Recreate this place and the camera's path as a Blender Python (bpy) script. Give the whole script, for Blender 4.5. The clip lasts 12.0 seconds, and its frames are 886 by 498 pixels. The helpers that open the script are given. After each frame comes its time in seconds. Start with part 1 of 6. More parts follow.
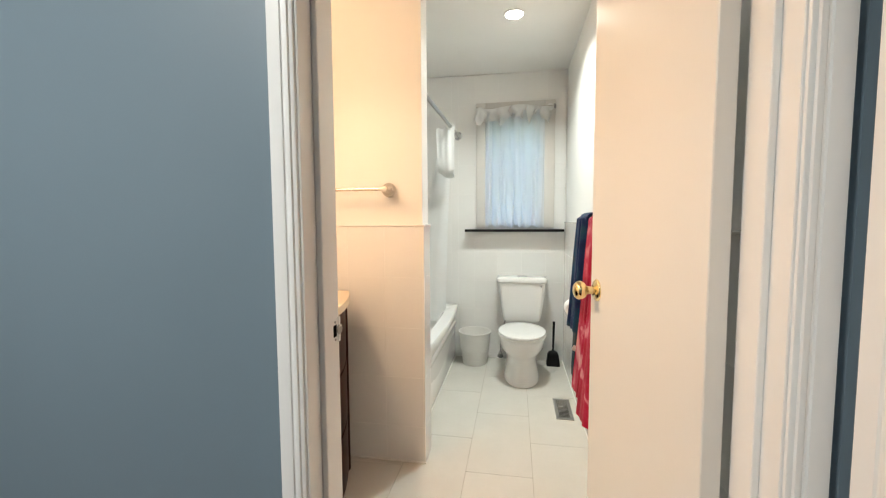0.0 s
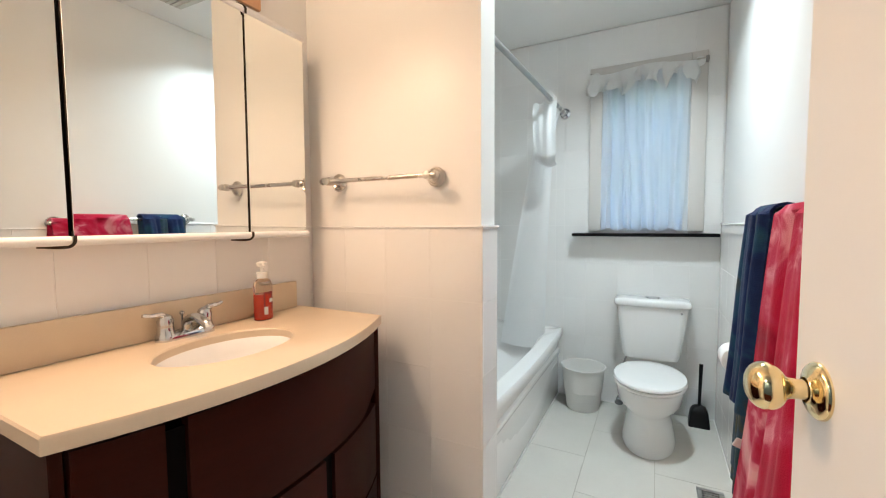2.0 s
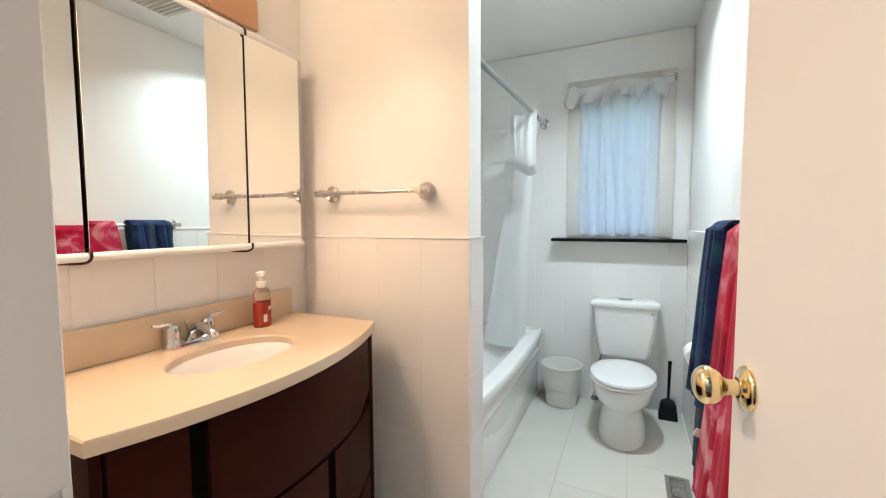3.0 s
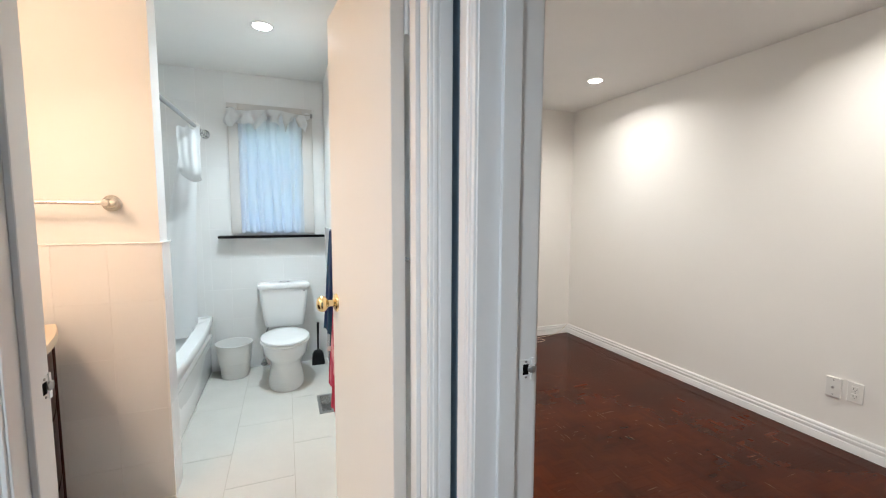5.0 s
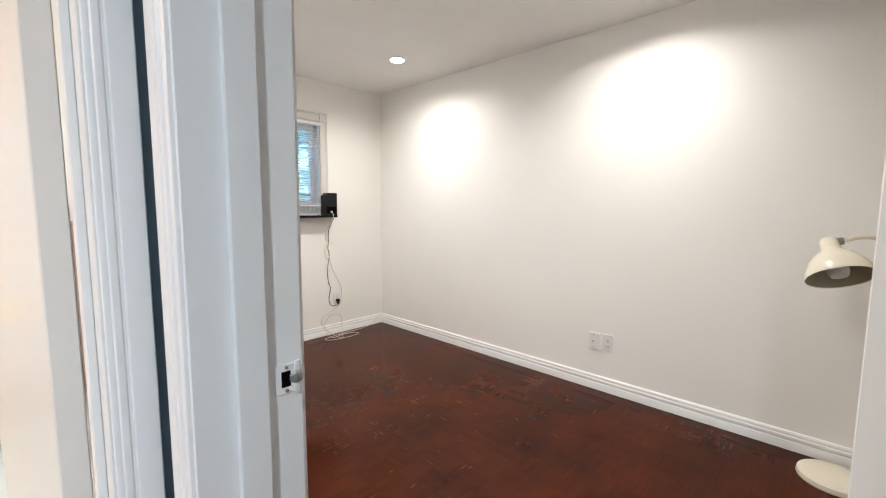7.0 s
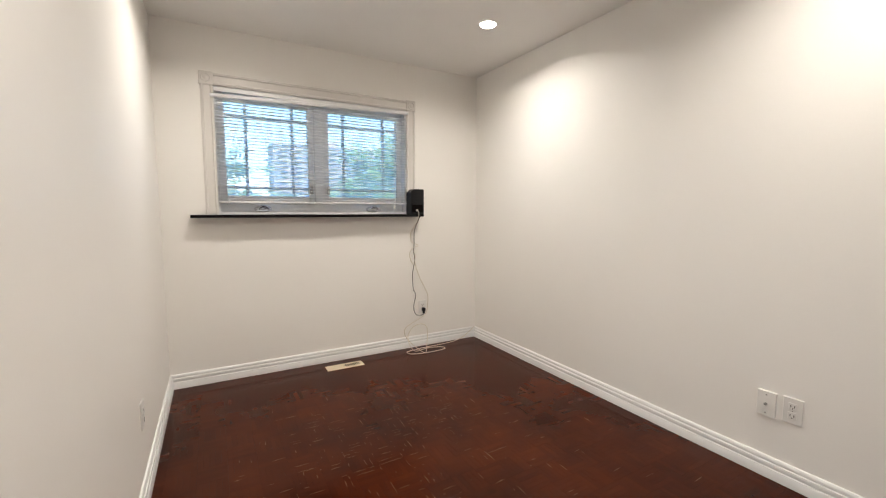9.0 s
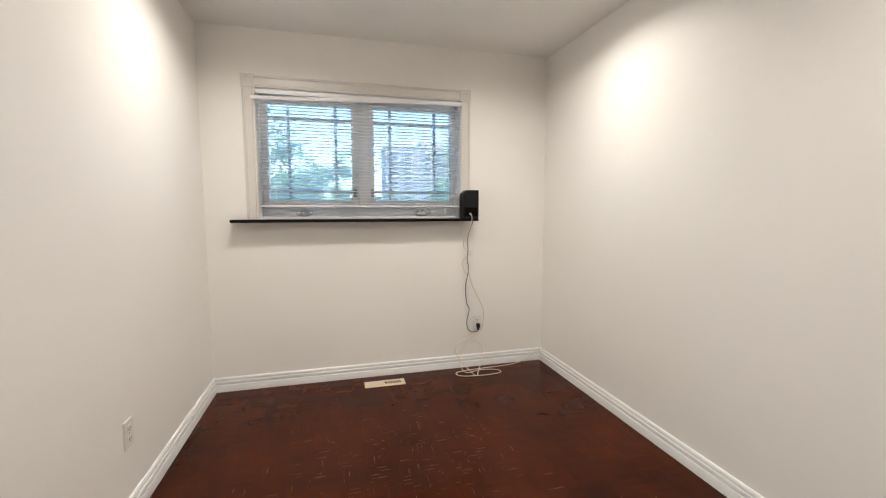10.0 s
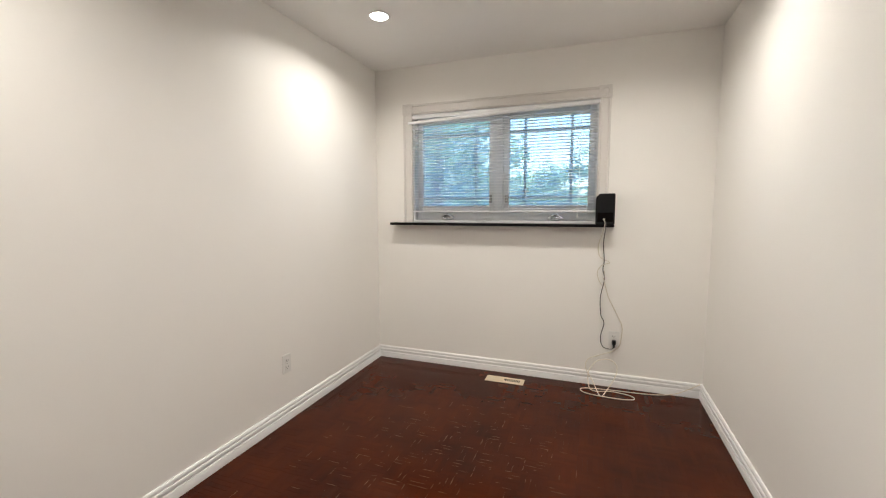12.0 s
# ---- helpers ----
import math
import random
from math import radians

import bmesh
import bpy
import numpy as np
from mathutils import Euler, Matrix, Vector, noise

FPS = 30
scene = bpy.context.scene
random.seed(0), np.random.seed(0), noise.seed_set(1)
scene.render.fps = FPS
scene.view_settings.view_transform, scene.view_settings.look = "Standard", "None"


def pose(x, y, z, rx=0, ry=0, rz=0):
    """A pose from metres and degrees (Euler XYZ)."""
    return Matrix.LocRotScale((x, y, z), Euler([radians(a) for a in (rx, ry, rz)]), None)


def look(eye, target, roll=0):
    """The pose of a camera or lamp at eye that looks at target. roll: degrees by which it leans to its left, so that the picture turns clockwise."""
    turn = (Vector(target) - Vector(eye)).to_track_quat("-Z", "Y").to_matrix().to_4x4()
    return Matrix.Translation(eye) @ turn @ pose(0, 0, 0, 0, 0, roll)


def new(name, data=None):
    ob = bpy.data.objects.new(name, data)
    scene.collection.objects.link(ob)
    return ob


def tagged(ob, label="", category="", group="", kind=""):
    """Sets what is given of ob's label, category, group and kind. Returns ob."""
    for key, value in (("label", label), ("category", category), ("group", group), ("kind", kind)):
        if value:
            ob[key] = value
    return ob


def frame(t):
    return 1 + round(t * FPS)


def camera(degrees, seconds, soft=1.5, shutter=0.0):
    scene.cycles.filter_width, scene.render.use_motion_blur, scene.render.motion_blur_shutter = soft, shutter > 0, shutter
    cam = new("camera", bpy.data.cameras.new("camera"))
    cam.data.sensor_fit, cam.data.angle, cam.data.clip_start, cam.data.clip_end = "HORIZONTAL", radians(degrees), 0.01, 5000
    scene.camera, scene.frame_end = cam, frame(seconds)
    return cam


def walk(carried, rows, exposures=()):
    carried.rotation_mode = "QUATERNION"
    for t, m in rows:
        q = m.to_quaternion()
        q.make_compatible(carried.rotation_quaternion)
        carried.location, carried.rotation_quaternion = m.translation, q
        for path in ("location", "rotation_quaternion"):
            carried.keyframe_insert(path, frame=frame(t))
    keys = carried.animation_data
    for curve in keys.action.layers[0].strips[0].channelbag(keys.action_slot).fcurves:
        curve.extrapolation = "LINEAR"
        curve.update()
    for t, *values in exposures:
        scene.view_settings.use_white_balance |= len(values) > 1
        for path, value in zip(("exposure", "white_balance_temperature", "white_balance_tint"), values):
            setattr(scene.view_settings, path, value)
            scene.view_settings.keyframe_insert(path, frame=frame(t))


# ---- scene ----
cam = camera(94.7, 12.0, 1.15)
PATH = [
    (0, (0.125, 0.372, 1.238), (-0.223, 2.336, 1.096), -0.3),
    (0.5, (0.129, 0.669, 1.22), (-0.394, 2.595, 1.083), -0.4),
    (1, (0.157, 0.87, 1.217), (-0.543, 2.739, 1.084), -0.4),
    (1.5, (0.18, 0.977, 1.216), (-0.66, 2.787, 1.085), -0.3),
    (2, (0.198, 1.037, 1.221), (-0.728, 2.805, 1.1), -0.4),
    (2.5, (0.209, 1.028, 1.241), (-0.726, 2.791, 1.117), -0.3),
    (4.5, (0.211, 0.306, 1.342), (0.486, 2.281, 1.181), 0.0),
    (5, (0.204, 0.162, 1.348), (0.922, 2.02, 1.171), 0.2),
    (5.5, (0.217, 0.128, 1.334), (1.308, 1.794, 1.151), 0.3),
    (6, (0.27, 0.181, 1.321), (1.607, 1.655, 1.129), 0.3),
    (6.5, (0.34, 0.287, 1.285), (1.777, 1.664, 1.088), 0.5),
    (6.7, (0.369, 0.306, 1.275), (1.816, 1.672, 1.074), 0.3),
    (8.3, (0.751, 0.503, 1.213), (1.98, 2.071, 1.03), 0.2),
    (8.5, (0.82, 0.526, 1.215), (1.982, 2.143, 1.029), 0.2),
    (9, (0.99, 0.65, 1.219), (1.967, 2.385, 1.032), 0.1),
    (9.5, (1.207, 0.784, 1.278), (1.969, 2.621, 1.069), 0.3),
    (10, (1.522, 0.876, 1.26), (2.032, 2.8, 1.064), -0.0),
    (10.5, (1.812, 0.957, 1.268), (2.059, 2.932, 1.072), -0.1),
    (11, (2.114, 0.982, 1.306), (2.019, 2.97, 1.106), -0.3),
    (11.5, (2.334, 0.869, 1.31), (1.904, 2.811, 1.098), -0.2),
    (12, (2.433, 0.771, 1.302), (1.75, 2.64, 1.104), -0.2),
]
walk(cam, [(t, look(eye, target, roll)) for t, eye, target, roll in PATH], [(0, 2.56, 7450, 10), (0.5, 2.40, 6900, 10), (1, 2.38, 6550, 10), (2.5, 2.42, 6400, 9), (4.5, 2.58, 6250, 9), (6, 2.78, 6200, 9), (6.7, 2.90, 6150, 9), (8.5, 2.60, 6600, 10), (9.5, 2.57, 6500, 10), (12, 2.53, 6450, 9)])

# ---- world and large lights ----
world = bpy.data.worlds.new("sky")
scene.world = world
world.use_nodes = True
wn = world.node_tree.nodes
sky = wn.new("ShaderNodeTexSky")
sky.sky_type = 'NISHITA'
sky.sun_disc = False
sky.sun_elevation, sky.sun_rotation = radians(48), radians(146)
sky.air_density, sky.dust_density, sky.ozone_density = 1.1, 1.2, 3.0
wn["Background"].inputs[1].default_value = 0.15
world.node_tree.links.new(sky.outputs[0], wn["Background"].inputs[0])
sun = new("sun", bpy.data.lights.new("sun", 'SUN'))
sun.data.energy, sun.data.angle, sun.data.color = 4.0, radians(6), (1.0, 0.98, 0.95)
sun.matrix_world = look((0, 0, 30), (0 + 30 * math.sin(radians(-30)), 22, 0))

NEUTRAL_W, WARM_W, COOL_W = (1.0, 0.93, 0.85), (1.0, 0.68, 0.47), (0.82, 0.95, 1.0)


def downlight(x, y, z, watts, color):
    lamp = new("downlight_lamp", bpy.data.lights.new("downlight_lamp", 'AREA'))
    lamp.data.energy, lamp.data.color = watts, color
    lamp.data.shape, lamp.data.size = 'DISK', 0.10
    lamp.data.spread = radians(152)
    lamp.matrix_world = pose(x, y, z - 0.0170)
    return lamp


BED_LIGHTS = [(2.62, 2.95), (2.66, 1.19), (1.21, 3.03), (1.21, 1.19)]
for lx, ly in BED_LIGHTS:
    downlight(lx, ly, 2.44, 1.84, NEUTRAL_W)
BATH_LIGHT = (0.11, 2.92)
downlight(BATH_LIGHT[0], BATH_LIGHT[1], 2.455, 2.70, COOL_W).data.spread = radians(134)
# Fill added to light the hall; no fitting is seen there.
HALL_FILL = (-0.72, -0.04)
downlight(HALL_FILL[0], HALL_FILL[1], 2.44, 5.6, (0.93, 0.97, 1.0)).data.spread = radians(150)
VANITY_BULBS = [(-0.96, 1.30, 2.06), (-0.96, 1.50, 2.06), (-0.96, 1.66, 2.06)]
for p in VANITY_BULBS:
    bulb_lamp = new("vanity_bulb_lamp", bpy.data.lights.new("vanity_bulb_lamp", 'POINT'))
    bulb_lamp.data.energy, bulb_lamp.data.color, bulb_lamp.data.shadow_soft_size = 0.29, WARM_W, 0.07
    bulb_lamp.matrix_world = pose(p[0] + 0.085, p[1], p[2] + 0.02)
    # Fill added under each bulb to throw more warm light downwards.
    down_lamp = new("vanity_down_fill", bpy.data.lights.new("vanity_down_fill", 'AREA'))
    down_lamp.data.energy, down_lamp.data.color = 0.46, WARM_W
    down_lamp.data.spread = radians(150)
    down_lamp.data.shape, down_lamp.data.size = 'DISK', 0.09
    down_lamp.matrix_world = pose(p[0] + 0.10, p[1], p[2] - 0.075, 0, -18, 0)

# ---- materials ----


def nodes_of(name):
    m = bpy.data.materials.new(name)
    m.use_nodes = True
    return m, m.node_tree.nodes, m.node_tree.links, m.node_tree.nodes["Principled BSDF"]


def mat(name, color, rough=0.5, metal=0.0, var=0.06, scale=3.0, grain=60.0, bump=0.03, dist=0.002, coat=0.0, obj_var=0.0,
        spec=0.5, rough_var=0.08, stretch=(1, 1, 1)):
    """A painted or plain surface: colour drifting at two scales, roughness drifting, fine relief."""
    m, n, l, b = nodes_of(name)
    co = n.new("ShaderNodeNewGeometry")
    mp = n.new("ShaderNodeMapping")
    mp.inputs["Scale"].default_value = stretch
    l.new(co.outputs["Position"], mp.inputs[0])
    big, small = n.new("ShaderNodeTexNoise"), n.new("ShaderNodeTexNoise")
    big.inputs["Scale"].default_value, small.inputs["Scale"].default_value = scale, grain
    big.inputs["Detail"].default_value, small.inputs["Detail"].default_value = 5, 4
    for t in (big, small):
        l.new(mp.outputs[0], t.inputs["Vector"])
    add = n.new("ShaderNodeMath")
    add.operation = 'MULTIPLY_ADD'
    l.new(small.outputs[0], add.inputs[0])
    add.inputs[1].default_value = 0.4
    l.new(big.outputs[0], add.inputs[2])
    rng = n.new("ShaderNodeMapRange")
    l.new(add.outputs[0], rng.inputs[0])
    rng.inputs[1].default_value, rng.inputs[2].default_value = 0.4, 1.0
    rng.inputs[3].default_value, rng.inputs[4].default_value = 1 - var, 1 + var
    val = rng.outputs[0]
    if obj_var:
        oi = n.new("ShaderNodeObjectInfo")
        r2 = n.new("ShaderNodeMapRange")
        l.new(oi.outputs["Random"], r2.inputs[0])
        r2.inputs[3].default_value, r2.inputs[4].default_value = 1 - obj_var, 1 + obj_var
        mu = n.new("ShaderNodeMath")
        mu.operation = 'MULTIPLY'
        l.new(val, mu.inputs[0])
        l.new(r2.outputs[0], mu.inputs[1])
        val = mu.outputs[0]
    hsv = n.new("ShaderNodeHueSaturation")
    hsv.inputs["Color"].default_value = (*color, 1)
    l.new(val, hsv.inputs["Value"])
    l.new(hsv.outputs[0], b.inputs["Base Color"])
    rr = n.new("ShaderNodeMapRange")
    l.new(big.outputs[0], rr.inputs[0])
    rr.inputs[1].default_value, rr.inputs[2].default_value = 0.3, 0.7
    rr.inputs[3].default_value, rr.inputs[4].default_value = max(0.02, rough - rough_var), min(1, rough + rough_var)
    l.new(rr.outputs[0], b.inputs["Roughness"])
    b.inputs["Metallic"].default_value = metal
    b.inputs["Specular IOR Level"].default_value = spec
    b.inputs["Coat Weight"].default_value = coat
    if bump:
        bp = n.new("ShaderNodeBump")
        bp.inputs["Strength"].default_value, bp.inputs["Distance"].default_value = bump, dist
        l.new(small.outputs[0], bp.inputs["Height"])
        l.new(bp.outputs[0], b.inputs["Normal"])
    return m


def glow(name, color, strength):
    m, n, l, b = nodes_of(name)
    b.inputs["Base Color"].default_value = (*color, 1)
    b.inputs["Emission Color"].default_value = (*color, 1)
    b.inputs["Emission Strength"].default_value = strength
    return m


def glass(name, color=(1, 1, 1), rough=0.0, ior=1.45):
    m, n, l, b = nodes_of(name)
    b.inputs["Base Color"].default_value = (*color, 1)
    b.inputs["Roughness"].default_value = rough
    b.inputs["IOR"].default_value = ior
    b.inputs["Transmission Weight"].default_value = 1.0
    return m


def sheer(name, color, share, rough=0.9, scale=500.0, open_share=0.0):
    """Cloth that lets light through."""
    m, n, l, b = nodes_of(name)
    b.inputs["Base Color"].default_value = (*color, 1)
    b.inputs["Roughness"].default_value = rough
    tr = n.new("ShaderNodeBsdfTranslucent")
    tr.inputs[0].default_value = (*color, 1)
    mx = n.new("ShaderNodeMixShader")
    mx.inputs[0].default_value = share
    l.new(b.outputs[0], mx.inputs[1])
    l.new(tr.outputs[0], mx.inputs[2])
    nz = n.new("ShaderNodeTexNoise")
    nz.inputs["Scale"].default_value = scale
    bp = n.new("ShaderNodeBump")
    bp.inputs["Strength"].default_value, bp.inputs["Distance"].default_value = 0.15, 0.0006
    l.new(nz.outputs[0], bp.inputs["Height"])
    l.new(bp.outputs[0], b.inputs["Normal"])
    l.new(bp.outputs[0], tr.inputs["Normal"])
    out = mx.outputs[0]
    if open_share:
        tp_ = n.new("ShaderNodeBsdfTransparent")
        mx2 = n.new("ShaderNodeMixShader")
        mx2.inputs[0].default_value = open_share
        l.new(out, mx2.inputs[1])
        l.new(tp_.outputs[0], mx2.inputs[2])
        out = mx2.outputs[0]
    l.new(out, n["Material Output"].inputs[0])
    return m


def tie_dye(name, colors, scale, rough=0.95):
    """Terry towel with washed-out blotches of several colours."""
    m, n, l, b = nodes_of(name)
    co = n.new("ShaderNodeNewGeometry")
    nz = n.new("ShaderNodeTexNoise")
    nz.inputs["Scale"].default_value, nz.inputs["Detail"].default_value, nz.inputs["Distortion"].default_value = scale, 4, 1.2
    l.new(co.outputs["Position"], nz.inputs["Vector"])
    ramp = n.new("ShaderNodeValToRGB")
    el = ramp.color_ramp.elements
    el[0].position, el[0].color = colors[0][0], (*colors[0][1], 1)
    el[1].position, el[1].color = colors[-1][0], (*colors[-1][1], 1)
    for p, c in colors[1:-1]:
        e = el.new(p)
        e.color = (*c, 1)
    l.new(nz.outputs[0], ramp.inputs[0])
    l.new(ramp.outputs[0], b.inputs["Base Color"])
    b.inputs["Roughness"].default_value = rough
    b.inputs["Sheen Weight"].default_value = 0.08
    b.inputs["Specular IOR Level"].default_value = 0.1
    fine = n.new("ShaderNodeTexNoise")
    fine.inputs["Scale"].default_value = 350
    l.new(co.outputs["Position"], fine.inputs["Vector"])
    bp = n.new("ShaderNodeBump")
    bp.inputs["Strength"].default_value, bp.inputs["Distance"].default_value = 0.6, 0.003
    l.new(fine.outputs[0], bp.inputs["Height"])
    l.new(bp.outputs[0], b.inputs["Normal"])
    return m


def parquet_mat(name, per_island):
    """Dark red-brown varnished oak strips, worn pale along some edges."""
    m, n, l, b = nodes_of(name)
    co = n.new("ShaderNodeNewGeometry")
    blot = n.new("ShaderNodeTexNoise")
    blot.inputs["Scale"].default_value, blot.inputs["Detail"].default_value = 2.4, 5
    l.new(co.outputs["Position"], blot.inputs["Vector"])
    ramp = n.new("ShaderNodeValToRGB")
    el = ramp.color_ramp.elements
    el[0].position, el[0].color = 0.30, (0.031, 0.0059, 0.0019, 1)
    el[1].position, el[1].color = 0.75, (0.076, 0.0142, 0.0036, 1)
    l.new(blot.outputs[0], ramp.inputs[0])
    if per_island:
        rnd = co.outputs["Random Per Island"]
    else:
        rnd = n.new("ShaderNodeObjectInfo").outputs["Random"]
    r2 = n.new("ShaderNodeMapRange")
    l.new(rnd, r2.inputs[0])
    r2.inputs[3].default_value, r2.inputs[4].default_value = 0.88, 1.14
    hsv = n.new("ShaderNodeHueSaturation")
    l.new(ramp.outputs[0], hsv.inputs["Color"])
    l.new(r2.outputs[0], hsv.inputs["Value"])
    l.new(hsv.outputs[0], b.inputs["Base Color"])
    rr = n.new("ShaderNodeMapRange")
    l.new(blot.outputs[0], rr.inputs[0])
    rr.inputs[1].default_value, rr.inputs[2].default_value = 0.3, 0.7
    rr.inputs[3].default_value, rr.inputs[4].default_value = 0.13, 0.20
    l.new(rr.outputs[0], b.inputs["Roughness"])
    b.inputs["Specular IOR Level"].default_value = 0.11
    fine = n.new("ShaderNodeTexNoise")
    fine.inputs["Scale"].default_value, fine.inputs["Detail"].default_value = 90, 5
    l.new(co.outputs["Position"], fine.inputs["Vector"])
    bp = n.new("ShaderNodeBump")
    bp.inputs["Strength"].default_value, bp.inputs["Distance"].default_value = 0.04, 0.0008
    l.new(fine.outputs[0], bp.inputs["Height"])
    l.new(bp.outputs[0], b.inputs["Normal"])
    return m


M_WALL = mat("warm_white_paint", (0.89, 0.868, 0.828), 0.55, var=0.02, scale=1.2, grain=260, bump=0.05, dist=0.001)
M_CEIL = mat("ceiling_white", (0.86, 0.845, 0.815), 0.9, var=0.02, grain=200, bump=0.08, dist=0.001)
M_BATHWALL = mat("bath_white_paint", (0.87, 0.865, 0.84), 0.4, var=0.02, scale=1.2, grain=240, bump=0.05, dist=0.001)
M_BLUE = mat("blue_grey_paint", (0.168, 0.228, 0.274), 0.5, var=0.03, scale=1.5, grain=240, bump=0.05, dist=0.001)
M_TRIM = mat("white_gloss_trim", (0.86, 0.86, 0.85), 0.30, var=0.015, scale=5, grain=80, bump=0.03, dist=0.0006, rough_var=0.02)
# Darker copy of the trim: shade of the backlit casing is in the colour.
M_WTRIM = mat("backlit_window_trim", (0.70, 0.67, 0.635), 0.38, var=0.02, scale=5, grain=80, bump=0.02, dist=0.0006, rough_var=0.02)
M_DOOR = mat("white_door_paint", (0.82, 0.80, 0.76), 0.30, var=0.012, scale=2, grain=120, bump=0.03, dist=0.0006, rough_var=0.02)
M_TILE = mat("white_wall_tile", (0.87, 0.865, 0.85), 0.14, var=0.015, scale=4, grain=40, bump=0.02, obj_var=0.015, rough_var=0.03)
M_GROUT = mat("white_grout", (0.90, 0.89, 0.87), 0.9, var=0.04, grain=150, bump=0.1)
M_FTILE = mat("cream_floor_tile", (0.68, 0.66, 0.61), 0.20, var=0.03, scale=6, grain=50, bump=0.02, obj_var=0.02, rough_var=0.05)
M_FGROUT = mat("grey_floor_grout", (0.46, 0.42, 0.36), 0.9, var=0.15, grain=150, bump=0.1)
M_PORC = mat("white_porcelain", (0.86, 0.86, 0.85), 0.07, var=0.01, bump=0.0, rough_var=0.02)
M_ACRYL = mat("white_tub_enamel", (0.84, 0.84, 0.83), 0.12, var=0.015, bump=0.0, rough_var=0.04)
M_PLASTW = mat("white_plastic", (0.80, 0.79, 0.76), 0.35, var=0.02, bump=0.02)
M_BLACKSILL = mat("black_stone_sill", (0.007, 0.006, 0.007), 0.22, spec=0.15, var=0.2, scale=20, grain=200, bump=0.01)
M_BLACKPL = mat("black_plastic", (0.007, 0.007, 0.008), 0.4, spec=0.25, var=0.1, bump=0.05)
M_CHROME = mat("chrome", (0.60, 0.61, 0.63), 0.12, metal=1.0, var=0.02, bump=0.0, rough_var=0.04)
M_NICKEL = mat("brushed_nickel", (0.62, 0.59, 0.55), 0.25, metal=1.0, var=0.03, bump=0.03)
M_BRASS = mat("polished_brass", (0.90, 0.72, 0.40), 0.12, metal=1.0, var=0.03, bump=0.0, rough_var=0.04)
M_CRANK = mat("dark_chrome", (0.24, 0.25, 0.27), 0.08, metal=1.0, var=0.05, bump=0.0, rough_var=0.02)
M_DARKEDGE = mat("dark_bronze_edge", (0.05, 0.038, 0.025), 0.3, metal=0.8, var=0.1, bump=0.0)
M_STEEL = mat("grey_steel", (0.36, 0.36, 0.35), 0.4, metal=0.8, var=0.1, bump=0.05)
M_COUNTER = mat("beige_composite_counter", (0.66, 0.54, 0.395), 0.34, var=0.05, scale=8, grain=300, bump=0.0, rough_var=0.01)
M_ESPRESSO = mat("espresso_wood", (0.032, 0.0062, 0.0036), 0.34, var=0.18, scale=2, grain=30, bump=0.02, spec=0.06, rough_var=0.02, stretch=(1, 1, 10))
# Near-black puts shade into holes, slots and gaps; also colours the socket panel.
M_SLOT = mat("recess_shade_panel_black", (0.004, 0.003, 0.003), 0.8, bump=0.0, spec=0.05)
M_MIRROR, _n, _l, _b = nodes_of("mirror_glass")
_b.inputs["Base Color"].default_value = (0.90, 0.92, 0.90, 1)
_b.inputs["Metallic"].default_value, _b.inputs["Roughness"].default_value = 1.0, 0.01
# The blue cast of daylight is put into the pane's tint.
M_GLASS = glass("daylight_blue_pane", (0.85, 0.93, 1.0))
M_SOAPBOTTLE = glass("clear_bottle_plastic", (0.95, 0.9, 0.88), 0.05, 1.3)
M_SOAP = mat("red_liquid_soap", (0.62, 0.06, 0.035), 0.12, var=0.05, bump=0.0)
M_LABELW = mat("white_label", (0.75, 0.72, 0.7), 0.5, bump=0.0)
M_LABELD = mat("dark_red_label", (0.28, 0.02, 0.02), 0.5, bump=0.0)
M_CURTAIN = sheer("sheer_white_curtain", (0.95, 0.97, 1.0), 0.80, open_share=0.12)
# Haze put into a thin bluish sheet that lays over the view.
M_HAZE_VEIL = sheer("blue_haze_veil", (0.62, 0.80, 1.0), 0.95, open_share=0.62)
M_SHOWER = sheer("white_vinyl_shower_curtain", (0.84, 0.85, 0.85), 0.22, 0.4, 60)
M_REDTOWEL = tie_dye("red_tie_dye_terry", [(0.30, (0.26, 0.003, 0.022)), (0.46, (0.42, 0.008, 0.04)), (0.56, (0.46, 0.03, 0.08)), (0.61, (0.62, 0.20, 0.25)), (0.72, (0.68, 0.34, 0.36))], 4.5)
M_BLUETOWEL = tie_dye("blue_tie_dye_terry", [(0.30, (0.010, 0.016, 0.060)), (0.46, (0.014, 0.030, 0.10)), (0.58, (0.018, 0.065, 0.12)), (0.68, (0.05, 0.055, 0.05)), (0.76, (0.04, 0.012, 0.06))], 6)
M_GREENTOWEL = tie_dye("dark_green_tie_dye_terry", [(0.30, (0.02, 0.05, 0.03)), (0.5, (0.03, 0.06, 0.10)), (0.7, (0.08, 0.08, 0.03))], 9)
M_IVORY = mat("ivory_metal_register", (0.62, 0.53, 0.37), 0.35, var=0.05, bump=0.02)
M_LAMPIVORY = mat("ivory_lamp_enamel", (0.76, 0.70, 0.57), 0.18, var=0.02, bump=0.0)
M_LAMPIN = mat("olive_shade_inside", (0.36, 0.34, 0.24), 0.5, bump=0.0)
M_CABLEW = mat("white_cable", (0.72, 0.66, 0.55), 0.4, bump=0.0)
M_CABLEB = mat("black_cable", (0.010, 0.008, 0.007), 0.45, bump=0.0)
M_BLIND = mat("white_blind_slat", (0.84, 0.84, 0.84), 0.35, var=0.02, bump=0.0)
M_SASH = mat("white_vinyl_sash", (0.75, 0.76, 0.77), 0.3, var=0.02, bump=0.0)
M_LENS_N = glow("downlight_lens", (1.0, 0.93, 0.82), 4)
